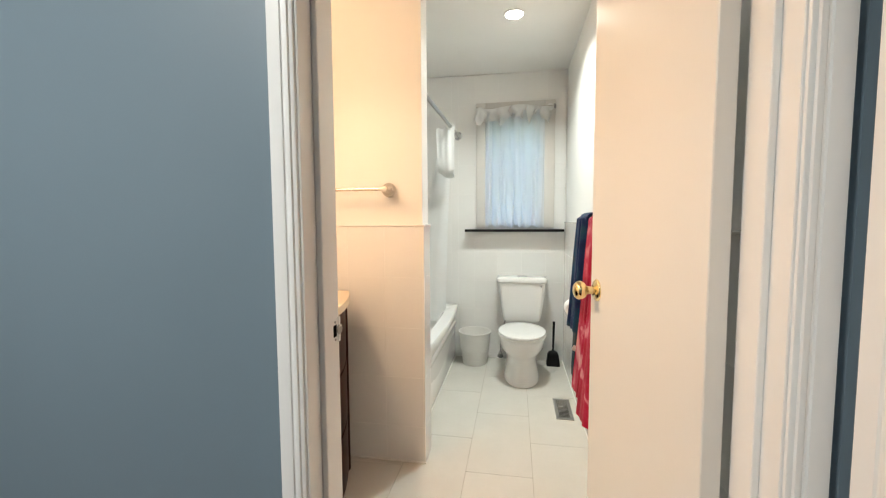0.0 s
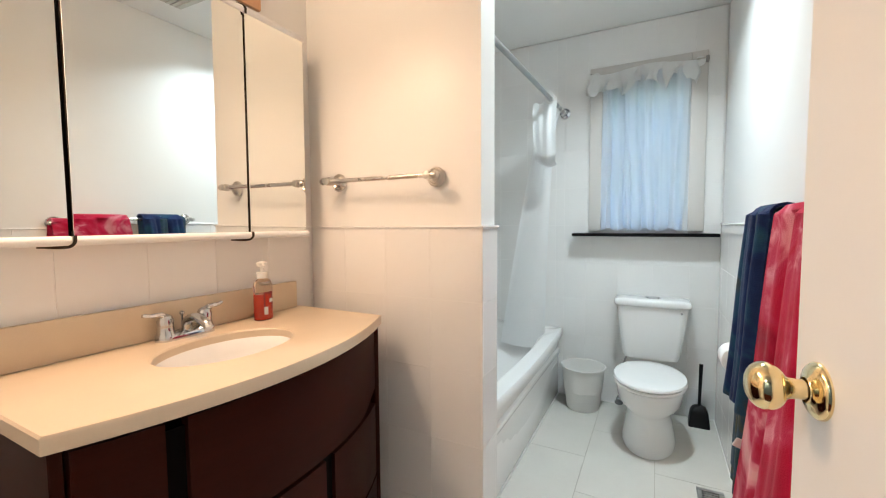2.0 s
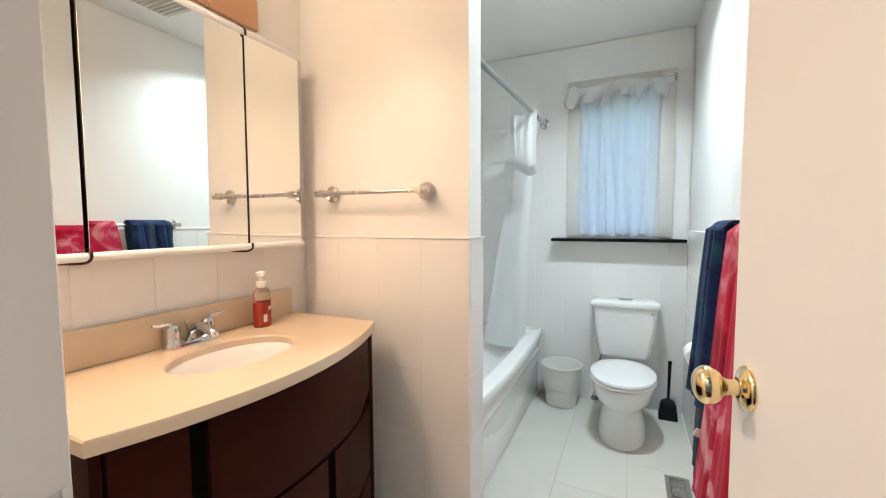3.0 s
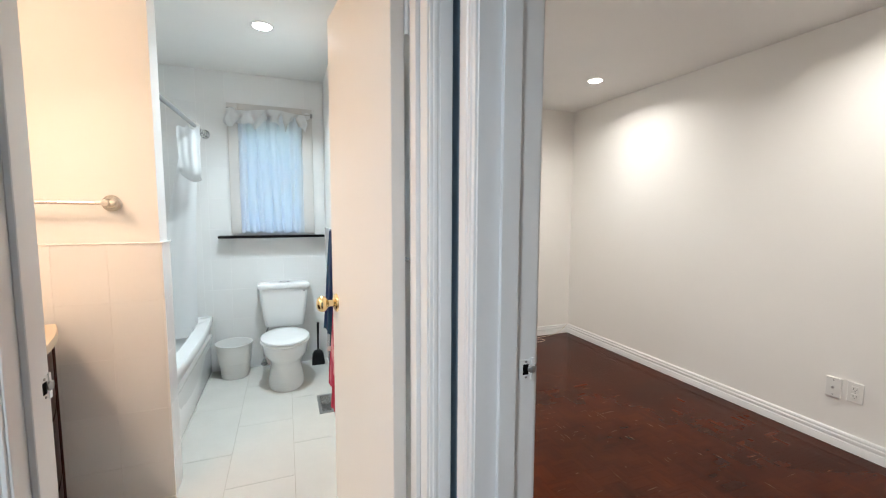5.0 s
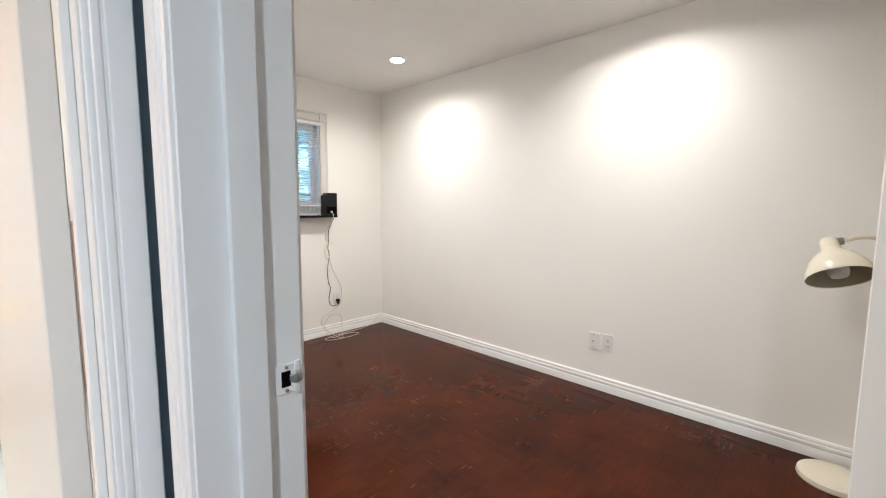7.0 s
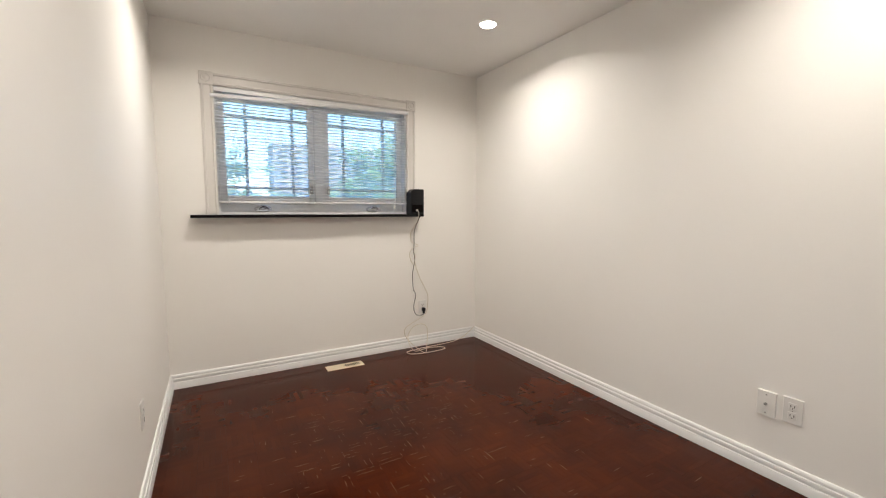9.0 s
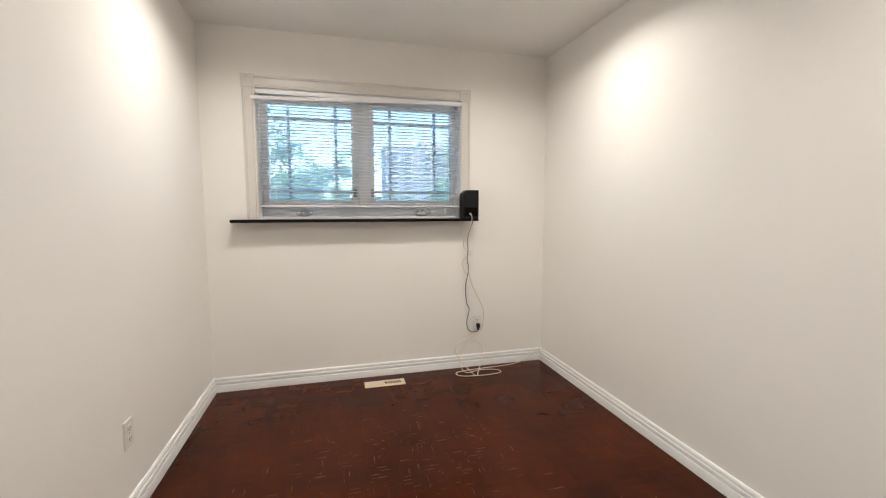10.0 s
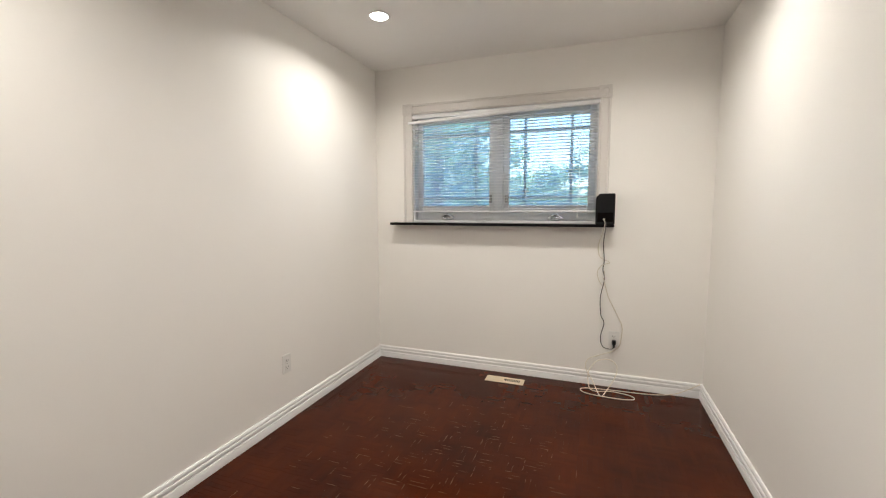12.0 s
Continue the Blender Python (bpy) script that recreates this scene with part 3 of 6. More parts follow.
for sx0, sx1, bars in ((WIN[0] + 0.016, 1.70, (1.225, 1.545)), (1.77, WIN[1] - 0.016, (1.935, 2.275))):
    gx0, gx1, gz0, gz1 = sx0 + 0.045, sx1 - 0.045, 1.325, 1.985
    bm = B()
    for d in ((sx0, gx0, GY - 0.03, GY + 0.02, 1.265, 2.044), (gx1, sx1, GY - 0.03, GY + 0.02, 1.265, 2.044), (gx0, gx1, GY - 0.03, GY + 0.02, 1.265, gz0), (gx0, gx1, GY - 0.03, GY + 0.02, gz1, 2.044)):
        box(bm, *d, bevel=0.004)
    sash = part("sash", bm, M_SASH, window)
    bm = B()
    box(bm, gx0 - 0.004, gx1 + 0.004, GY - 0.002, GY + 0.002, gz0 - 0.004, gz1 + 0.004)
    pane = part("pane", bm, M_GLASS, sash, "window glass tinted with the blue of daylight", smooth=False)
    pane.visible_shadow = False
    # Added sheet behind the blind that stands in for outdoor haze.
    bm = B()
    box(bm, gx0 - 0.004, gx1 + 0.004, GY - 0.026, GY - 0.0255, gz0 - 0.004, gz1 + 0.004)
    veil_ = part("haze_veil", bm, M_HAZE_VEIL, sash, "thin blue veil standing in for the haze outside", smooth=False)
    veil_.visible_shadow = False
    for xx in bars:
        bx("muntin", (xx - 0.010, xx + 0.010, GY - 0.020, GY - 0.003, gz0, gz1), M_SASH, sash, "slim upright glazing bar")
    for zz in (1.385, 1.885):
        bx("muntin", (gx0, gx1, GY - 0.022, GY - 0.004, zz - 0.010, zz + 0.010), M_SASH, sash, "slim level glazing bar")
for hx in (1.315, 2.165):
    bm = B()
    lathe(bm, [(0.0, 0.0), (0.056, 0.0), (0.056, 0.006), (0.048, 0.018), (0.026, 0.026), (0.0, 0.027)], pose(hx, NORTH + 0.055, 1.228, 90), 28, 1.0, 0.42)
    crank = part("crank_base", bm, M_CHROME, window, "shiny chrome crank base")
    bm = B()
    tube(bm, smooth_path([(hx - 0.036, NORTH + 0.026, 1.224), (hx - 0.008, NORTH + 0.012, 1.250), (hx + 0.026, NORTH + 0.014, 1.246), (hx + 0.060, NORTH + 0.022, 1.226)], 4), 0.0075, 8)
    part("crank_handle", bm, M_CHROME, crank)
for lx in (1.672, 1.80):
    bx("sash_lock", (lx - 0.012, lx + 0.012, NORTH + 0.038, NORTH + 0.052, 1.345, 1.405), M_STEEL, window, "grey latch on the sash", bevel=0.004)

bm = B()
box(bm, 0.862, 2.575, NORTH - 0.105, NORTH + 0.05, 1.168, 1.188, bevel=0.003)
solid("window_sill_bedroom", bm, M_BLACKSILL, "glossy black stone shelf under the bedroom window", "window sill", kind="structure")

# mini blind with its head valance slipped down at one end
blind = thing("window_blind", 1.74, NORTH + 0.03, 1.27, "white slatted mini blind, lowered, valance hanging askew", "blind")
BX0, BX1, BY = WIN[0] + 0.004, WIN[1] - 0.004, NORTH - 0.0145
bx("headrail", (BX0, BX1, BY - 0.0125, BY + 0.0135, 2.020, 2.046), M_BLIND, blind, bevel=0.002)
bm = B()
box(bm, -0.728, 0.728, -0.005, 0.005, -0.012, 0.012, bevel=0.004)
bmesh.ops.transform(bm, matrix=pose(1.735, NORTH - 0.040, 2.010, 8, -1.9, 0.4), verts=bm.verts)
part("valance", bm, M_BLIND, blind, "glossy white valance strip hanging askew")
n_slats = 33
slat_mesh = None
for i in range(n_slats):
    z = 1.298 + i * 0.0215
    if slat_mesh is None:
        bm = B()
        rows = []
        for k in range(5):
            s = -1 + k / 2
            rows.append((s * 0.0125, 0.0016 * (1 - s * s)))
        top = [[Vector((xx, a, c)) for a, c in rows] + [Vector((xx, a, c - 0.0013)) for a, c in rows[::-1]] for xx in (-0.7085, 0.7085)]
        ring_mesh(bm, top)
        bmesh.ops.transform(bm, matrix=pose(0, 0, 0, -2), verts=bm.verts)
        slat_mesh = finish(bm, "slat", M_BLIND)
    ob = new("slat", slat_mesh)
    ob.parent = blind
    ob.matrix_basis = pose(1.7425 - 1.74, -0.0445, z - 1.27, random.uniform(-2, 2), random.uniform(-0.06, 0.06), 0)
bx("bottom_bar", (BX0, BX1, BY - 0.012, BY + 0.012, 1.272, 1.284), M_BLIND, blind, bevel=0.003)
for xx in (1.14, 1.74, 2.34):
    for dy in (-0.0135, 0.0135):
        bm = B()
        tube(bm, [(xx, BY + dy, 1.28), (xx, BY + dy, 2.02)], 0.0008, 5)
        part("ladder_cord", bm, M_BLIND, blind)
bm = B()
tube(bm, smooth_path([(2.335, BY - 0.018, 2.01), (2.337, BY - 0.02, 1.6), (2.33, BY - 0.022, 1.26)], 4), 0.0013, 6)
part("pull_cord", bm, M_BLIND, blind)
bm = B()
lathe(bm, [(0.003, 0.03), (0.006, 0.012), (0.007, 0.0), (0.0, -0.002)], pose(2.33, BY - 0.022, 1.232), 12)
part("cord_tassel", bm, M_PLASTW, blind)

# ---- bathroom window ----
bwin = thing("window_bathroom", 0.115, NORTH, 1.17, "small white window with a sheer curtain before it", "window", kind="structure")
for d in ((-0.205, -0.13, NORTH - 0.018, NORTH + 0.008, 1.168, 2.215), (0.36, 0.442, NORTH - 0.018, NORTH + 0.008, 1.168, 2.215)):
    bx("casing_side", d, M_WTRIM, bwin, bevel=0.004)
bx("casing_head", (-0.13, 0.36, NORTH - 0.018, NORTH + 0.008, 2.08, 2.215), M_WTRIM, bwin, bevel=0.004)
for cx in (-0.168, 0.401):
    bm = B()
    lathe(bm, [(0.028, 0), (0.028, 0.004), (0.022, 0.005), (0.02, 0.001), (0.008, 0.003), (0, 0.004)], pose(cx, NORTH - 0.018, 2.155, 90), 20, close=(False, False))
    part("rosette", bm, M_TRIM, bwin)
bm = B()
for d in ((-0.13, -0.10, NORTH, NORTH + 0.2, 1.17, 2.08), (0.33, 0.36, NORTH, NORTH + 0.2, 1.17, 2.08), (-0.10, 0.33, NORTH, NORTH + 0.2, 2.05, 2.08), (-0.10, 0.33, NORTH, NORTH + 0.2, 1.17, 1.20), (-0.10, 0.33, NORTH + 0.09, NORTH + 0.12, 1.60, 1.63)):
    box(bm, *d)
part("window_frame", bm, M_SASH, bwin, smooth=False)
bm = B()
box(bm, -0.105, 0.335, NORTH + 0.10, NORTH + 0.104, 1.195, 2.055)
pn = part("pane", bm, M_GLASS, bwin, "window glass tinted with the blue of daylight", smooth=False)
pn.visible_shadow = False
bm = B()
box(bm, -0.295, 0.517, NORTH - 0.105, NORTH + 0.03, 1.137, 1.157, bevel=0.003)
solid("window_sill_bathroom", bm, M_BLACKSILL, "glossy black stone shelf under the bathroom window", "window sill", kind="structure")
bm = B()
box(bm, -0.16, 0.39, NORTH - 0.020, NORTH - 0.002, 1.118, 1.137, bevel=0.002)
solid("trim_sill_apron", bm, M_TRIM, "thin white strip under the black shelf", "window trim", kind="structure")

curtain = thing("window_curtain", 0.115, NORTH - 0.05, 1.19, "sheer white gathered window curtain with ruffled valance", "curtain")


def pleat(u):
    return 0.020 * math.sin(u * 13 + 0.6) + 0.007 * math.sin(u * 23 + 1)


for a0, a1, b0, b1, deep in ((-0.126, -0.128, 0.030, 0.055, 0.0), (-0.020, 0.028, 0.140, 0.170, 0.010), (0.120, 0.155, 0.354, 0.332, 0.022)):
    # each panel runs from a0..b0 at the rod to a1..b1 at the sill
    bm = B()
    sheet(bm, lambda u, v, a0=a0, a1=a1, b0=b0, b1=b1, deep=deep: Vector((a0 + (a1 - a0) * v + (b0 - a0 + (b1 - a1 - b0 + a0) * v) * u + 0.003 * math.sin(7 * v + 16 * u), NORTH - 0.030 - deep + pleat(u * (b1 - a1) * 7 + a0 * 3) * (0.45 + 0.5 * v), 2.13 - v * (0.950 - 0.010 * math.sin(u * 11 + a0 * 9)))), 60, 24, 0.0008)
    part("panel", bm, M_CURTAIN, curtain)
bm = B()


def ruffle(u, v):
    drop = 0.118 + 0.034 * math.sin(u * 19 + 0.9) * (0.4 + u) + 0.016 * math.sin(u * 37)
    return Vector((-0.215 + 0.605 * u + 0.01 * math.sin(v * 6 + u * 30), NORTH - 0.060 - 0.036 * math.sin(u * 34) * v - 0.014 * v - 0.012 * math.sin(u * 71) * v, 2.165 - drop * v - 0.012 * math.sin(u * 8)))


sheet(bm, ruffle, 110, 10, 0.0012)
part("valance", bm, sheer("white_cotton_valance", (0.86, 0.86, 0.85), 0.25), curtain, "white ruffled valance")
bm = B()
tube(bm, [(-0.20, NORTH - 0.045, 2.155), (0.437, NORTH - 0.045, 2.160)], 0.004, 10)
part("curtain_rod", bm, M_NICKEL, curtain)
for cx in (-0.198, 0.435):
    bx("bracket", (cx - 0.008, cx + 0.008, NORTH - 0.052, NORTH - 0.018, 2.142, 2.172), M_STEEL, curtain, "small dark metal rod bracket", bevel=0.002)

# ---- recessed lights ----


def recessed(x, y, z, lens, label):
    t = thing("recessed_light", x, y, z, label, "ceiling light", group="recessed ceiling lights")
    bm = B()
    lathe(bm, [(0.055, -0.001), (0.066, -0.003), (0.068, -0.006), (0.060, -0.008), (0.052, -0.006), (0.050, -0.001)], pose(x, y, z), 36, close=(False, False))
    part("rim", bm, M_PLASTW, t)
    bm = B()
    lathe(bm, [(0.053, -0.0025), (0.053, -0.006), (0.045, -0.011), (0.03, -0.0145), (0, -0.0160)], pose(x, y, z), 32)
    part("lens", bm, lens, t, "glowing round lens")


for lx, ly in BED_LIGHTS:
    recessed(lx, ly, CEIL, M_LENS_N, "round white recessed light, lit, in the bedroom ceiling")
recessed(*BATH_LIGHT, BCEIL, M_LENS_C, "round white recessed light, lit, in the bathroom ceiling")
# Unseen fitting, added to go with the hall's fill lamp.
recessed(*HALL_FILL, CEIL, M_LENS_N, "unseen round recessed light, added as fill for the hall")

fan = thing("exhaust_fan", 0.157, 2.36, BCEIL, "aged white exhaust fan grille in the bathroom ceiling", "exhaust fan")
bx("housing", (0.03, 0.28, 2.22, 2.50, BCEIL - 0.018, BCEIL), M_FAN, fan, bevel=0.006)
for i in range(9):
    bx("louvre", (0.045, 0.265, 2.245 + i * 0.027, 2.257 + i * 0.027, BCEIL - 0.024, BCEIL - 0.016), M_FAN, fan)

# ---- doors ----


def knob(parent, m):
    """A brass door knob; local z points out of the door."""
    bm = B()
    lathe(bm, [(0.033, 0), (0.033, 0.003), (0.0315, 0.0055), (0.028, 0.008), (0.022, 0.0105), (0.016, 0.012), (0.0145, 0.014)], m, 40, close=(True, False))
    rose = part("rose", bm, M_BRASS, parent, "polished brass rose", angle=60)
    bm = B()
    ball = [(0.0285 * math.sin(radians(a)) ** 0.9, 0.052 - 0.0205 * math.cos(radians(a))) for a in range(30, 160, 10)]
    lathe(bm, [(0.012, 0.012), (0.0115, 0.022), (0.0125, 0.030)] + ball + [(0.009, 0.0715), (0, 0.0712)], m, 40, close=(False, False))
    part("knob", bm, M_BRASS, rose, "polished brass knob", angle=75)


bath_door = thing("door_bathroom", 0.44, BS, 0, "plain white slab door with a brass knob, standing open", "door", kind="structure")
du = Vector((-0.126, 0.992, 0)).normalized()
dn = Vector((-du.y, du.x, 0))                 # towards the vanity side
dm = Matrix(((du.x, dn.x, 0, 0.438), (du.y, dn.y, 0, BS + 0.004), (0, 0, 1, 0), (0, 0, 0, 1)))
bm = B()
box(bm, 0.0, 0.608, -0.035, 0.0, 0.012, 2.022, bevel=0.002)
bmesh.ops.transform(bm, matrix=dm, verts=bm.verts)
leaf = part("leaf", bm, M_DOOR, bath_door)
kz = dm @ Matrix(((1, 0, 0, 0.548), (0, 0, 1, 0.0), (0, 1, 0, 1.025), (0, 0, 0, 1)))
knob(leaf, kz)
kz = dm @ Matrix(((1, 0, 0, 0.548), (0, 0, -1, -0.035), (0, 1, 0, 1.025), (0, 0, 0, 1)))
knob(leaf, kz)
bm = B()
box(bm, 0.6065, 0.6092, -0.030, -0.005, 0.995, 1.055, bevel=0.0005)
bmesh.ops.transform(bm, matrix=dm, verts=bm.verts)
part("latch_plate", bm, M_BRASS, leaf)
for hz in (0.25, 1.80):
    bm = B()
    tube(bm, [dm @ Vector((-0.004, -0.039, hz - 0.045)), dm @ Vector((-0.004, -0.039, hz + 0.045))], 0.006, 10)
    part("hinge", bm, M_TRIM, bath_door, "painted-over hinge")

closet_door = thing("door_closet", 1.39, -0.46, 0, "plain white slab door with a brass knob, standing open", "door", kind="structure")
cu = Vector((0.06, 0.998, 0)).normalized()
cn = Vector((-cu.y, cu.x, 0))
hx, hy = 1.437 - 0.75 * cu.x, 0.280 - 0.75 * cu.y
cm = Matrix(((cu.x, cn.x, 0, hx), (cu.y, cn.y, 0, hy), (0, 0, 1, 0), (0, 0, 0, 1)))
bm = B()
box(bm, 0.0, 0.75, -0.045, 0.0, 0.012, 2.03, bevel=0.002)
bmesh.ops.transform(bm, matrix=cm, verts=bm.verts)
leaf = part("leaf", bm, M_DOOR, closet_door)
knob(leaf, cm @ Matrix(((1, 0, 0, 0.622), (0, 0, 1, 0.0), (0, 1, 0, 1.0), (0, 0, 0, 1))))

# ---- bedroom things ----


def plate(name, m, kind_, label, category):
    """A wall plate; local x across, y up, z out of the wall."""
    t = thing(name, *m.translation, label, category)

    def put(nm, mt, parent, *boxes, bevel=0.0008):
        bm_ = B()
        for b_ in boxes:
            box(bm_, *b_, bevel=bevel)
        bmesh.ops.transform(bm_, matrix=m, verts=bm_.verts)
        return part(nm, bm_, mt, parent)

    deep = 0.014 if kind_ == "coax" else 0.006
    put("cover", M_PLASTW, t, (-0.036, 0.036, -0.058, 0.058, 0, deep), bevel=0.002)
    if kind_ == "outlet":
        for s in (-0.021, 0.021):
            f_ = put("receptacle", M_PLASTW, t, (-0.016, 0.016, s - 0.015, s + 0.015, deep, deep + 0.0025), bevel=0.001)
            put("slot", M_SLOT, f_, (-0.008, -0.0055, s - 0.004, s + 0.006, deep + 0.0024, deep + 0.003), (0.0055, 0.008, s - 0.004, s + 0.006, deep + 0.0024, deep + 0.003), (-0.002, 0.002, s - 0.011, s - 0.007, deep + 0.0024, deep + 0.003), bevel=0)
        put("screw", M_STEEL, t, (-0.002, 0.002, -0.002, 0.002, deep, deep + 0.0015), bevel=0)
    elif kind_ == "coax":
        bm_ = B()
        lathe(bm_, [(0.006, deep), (0.006, deep + 0.010), (0.004, deep + 0.011)], m, 12)
        part("connector", bm_, M_STEEL, t, "round metal socket")
        for s in (-0.042, 0.042):
            put("screw", M_STEEL, t, (-0.003, 0.003, s - 0.003, s + 0.003, deep, deep + 0.0015), bevel=0)
    else:
        put("toggle_frame", M_PLASTW, t, (-0.007, 0.007, -0.014, 0.014, deep, deep + 0.002))
        bm_ = B()
        tube(bm_, [m @ Vector((0, 0.002, deep)), m @ Vector((0, -0.010, deep + 0.016))], [0.0055, 0.004], 8)
        part("toggle", bm_, M_PLASTW, t)
    return t


def on_wall(x, y, z, nx, ny):
    """A frame on a wall whose normal is (nx, ny): x across, y up, z outwards."""
    nrm = Vector((nx, ny, 0))
    up = Vector((0, 0, 1))
    ac = up.cross(nrm)
    return Matrix(((ac.x, up.x, nrm.x, x), (ac.y, up.y, nrm.y, y), (ac.z, up.z, nrm.z, z), (0, 0, 0, 1)))


plate("wall_outlet", on_wall(WEST, 2.722, 0.355, 1, 0), "outlet", "white power outlet low on the bedroom wall", "outlet")
plate("cable_plate", on_wall(EAST, 1.488, 0.342, -1, 0), "coax", "white raised cable socket plate beside an outlet", "wall plate")
plate("wall_outlet", on_wall(EAST, 1.392, 0.345, -1, 0), "outlet", "white power outlet beside the cable plate", "outlet")
plate("wall_outlet", on_wall(2.605, NORTH, 0.356, 0, -1), "outlet", "white power outlet with a black plug in it", "outlet")
plate("light_switch", on_wall(WEST, 1.05, 1.36, 1, 0), "switch", "white toggle light switch beside the doorway", "light switch")

speaker = thing("speaker_box", 2.515, NORTH - 0.05, 1.188, "small black plastic box on the black window shelf", "speaker")
bm = B()
prof = [(-0.062, 0), (0.062, 0), (0.062, 0.212), (-0.036, 0.212), (-0.062, 0.186)]
ring_mesh(bm, [[Vector((2.515 + a, yy, 1.188 + c)) for a, c in prof] for yy in (NORTH - 0.098, NORTH - 0.002)])
bmesh.ops.bevel(bm, geom=list(bm.edges), offset=0.004, segments=2, affect='EDGES')
part("body", bm, M_BLACKPL, speaker)
bx("back_panel", (2.465, 2.565, NORTH - 0.100, NORTH - 0.097, 1.205, 1.27), M_SLOT, speaker, "glossy socket panel", bevel=0.001)
bm = B()
lathe(bm, [(0.008, 0), (0.008, 0.012), (0.006, 0.014)], pose(2.508, NORTH - 0.10, 1.222, 90), 12)
part("socket", bm, M_CABLEW, speaker)


def cable(name, pts, r, material, label, steps=7):
    bm_ = B()
    tube(bm_, smooth_path(pts, steps), r, 8)
    return solid(name, bm_, material, label, "cable")


cy = NORTH - 0.012
cable("white_cable", [(2.508, NORTH - 0.114, 1.222), (2.515, NORTH - 0.125, 1.19), (2.50, NORTH - 0.118, 1.12), (2.478, cy - 0.03, 1.03), (2.495, cy, 0.95), (2.56, cy, 0.915), (2.509, cy, 0.892), (2.478, cy, 0.842), (2.492, cy, 0.779), (2.522, cy, 0.740), (2.528, cy, 0.80), (2.526, cy, 0.85)], 0.0026, M_CABLEW, "thin white cable hanging from the black box", 6)
cable("black_cable", [(2.52, NORTH - 0.112, 1.215), (2.522, NORTH - 0.126, 1.17), (2.512, cy - 0.03, 1.05), (2.522, cy, 0.93), (2.515, cy, 0.86), (2.528, cy, 0.79), (2.505, cy, 0.66), (2.512, cy, 0.53), (2.535, cy, 0.47), (2.515, cy, 0.37), (2.53, cy - 0.008, 0.30), (2.575, cy - 0.02, 0.288), (2.60, cy - 0.03, 0.30), (2.605, cy - 0.028, 0.335)], 0.0028, M_CABLEB, "black power cord running down to the outlet", 6)
plug = thing("power_plug", 2.605, NORTH - 0.01, 0.33, "black power plug in the white outlet", "plug")
bx("plug_body", (2.593, 2.618, NORTH - 0.045, NORTH - 0.009, 0.322, 0.352), M_BLACKPL, plug, bevel=0.004)
bx("plug_collar", (2.598, 2.613, NORTH - 0.042, NORTH - 0.018, 0.300, 0.324), M_BLACKPL, plug, bevel=0.003)
cable("white_cable", [(2.52, cy, 0.80), (2.56, cy, 0.66), (2.62, cy, 0.54), (2.655, cy, 0.46), (2.655, cy, 0.38), (2.64, cy - 0.004, 0.31), (2.60, cy - 0.01, 0.27), (2.52, cy - 0.01, 0.235), (2.435, cy - 0.008, 0.19), (2.42, cy - 0.02, 0.13), (2.47, cy - 0.06, 0.05), (2.52, cy - 0.20, 0.008), (2.56, cy - 0.16, 0.030), (2.62, cy - 0.06, 0.10), (2.63, cy - 0.03, 0.17), (2.58, cy - 0.02, 0.208), (2.50, cy - 0.02, 0.19), (2.445, cy - 0.03, 0.12), (2.44, cy - 0.08, 0.05), (2.47, cy - 0.13, 0.008),
      (2.60, cy - 0.10, 0.006), (2.72, cy - 0.13, 0.006), (2.73, cy - 0.185, 0.006), (2.62, cy - 0.205, 0.006), (2.45, cy - 0.19, 0.006), (2.39, cy - 0.15, 0.008), (2.42, cy - 0.10, 0.006), (2.60, cy - 0.075, 0.006), (2.85, cy - 0.06, 0.006), (3.00, cy - 0.03, 0.02), (3.10, cy - 0.02, 0.07), (3.155, cy - 0.008, 0.102)], 0.0030, M_CABLEW, "white cable lying in loose loops on the parquet", 6)

vent = thing("floor_register", 1.845, 3.735, 0, "ivory metal floor register with dark slots", "floor vent")
bm = B()
box(bm, 1.70, 1.99, 3.685, 3.785, 0.0, 0.006, bevel=0.003)
part("plate", bm, M_IVORY, vent)
bx("damper_cover", (1.73, 1.835, 3.712, 3.758, 0.006, 0.0075), M_IVORY, vent)
for i in range(9):
    bx("slot", (1.852 + i * 0.0125, 1.859 + i * 0.0125, 3.715, 3.755, 0.0058, 0.0066), M_SLOT, vent)
bm = B()
lathe(bm, [(0.006, 0.006), (0.006, 0.012), (0.003, 0.014)], pose(1.848, 3.735, 0), 10)
part("lever", bm, M_BLACKPL, vent)

lamp = thing("floor_lamp", 2.98, 0.20, 0, "ivory metal floor lamp with a bell shade, unlit", "lamp")
LX, LY = 2.98, 0.215
bm = B()
lathe(bm, [(0.0, 0.0), (0.135, 0.0), (0.138, 0.006), (0.134, 0.024), (0.122, 0.030), (0.0, 0.033)], pose(LX, LY + 0.03, 0), 40)
part("base", bm, M_LAMPIVORY, lamp)
bm = B()
tube(bm, smooth_path([(LX, LY - 0.03, 0.03), (LX, LY - 0.03, 0.7), (LX, LY - 0.03, 1.10), (LX - 0.01, LY - 0.02, 1.14), (LX - 0.03, LY + 0.03, 1.145), (LX - 0.05, LY + 0.075, 1.13)], 6), 0.010, 12)
part("stem", bm, M_LAMPIVORY, lamp)
sm = pose(LX - 0.085, LY + 0.095, 1.015, -16, 30, 0)
bm = B()
lathe(bm, [(0.118, -0.055), (0.114, -0.03), (0.098, 0.012), (0.075, 0.045), (0.045, 0.070), (0.036, 0.085), (0.033, 0.125), (0.026, 0.136), (0.0, 0.138)], sm, 40, close=(False, True))
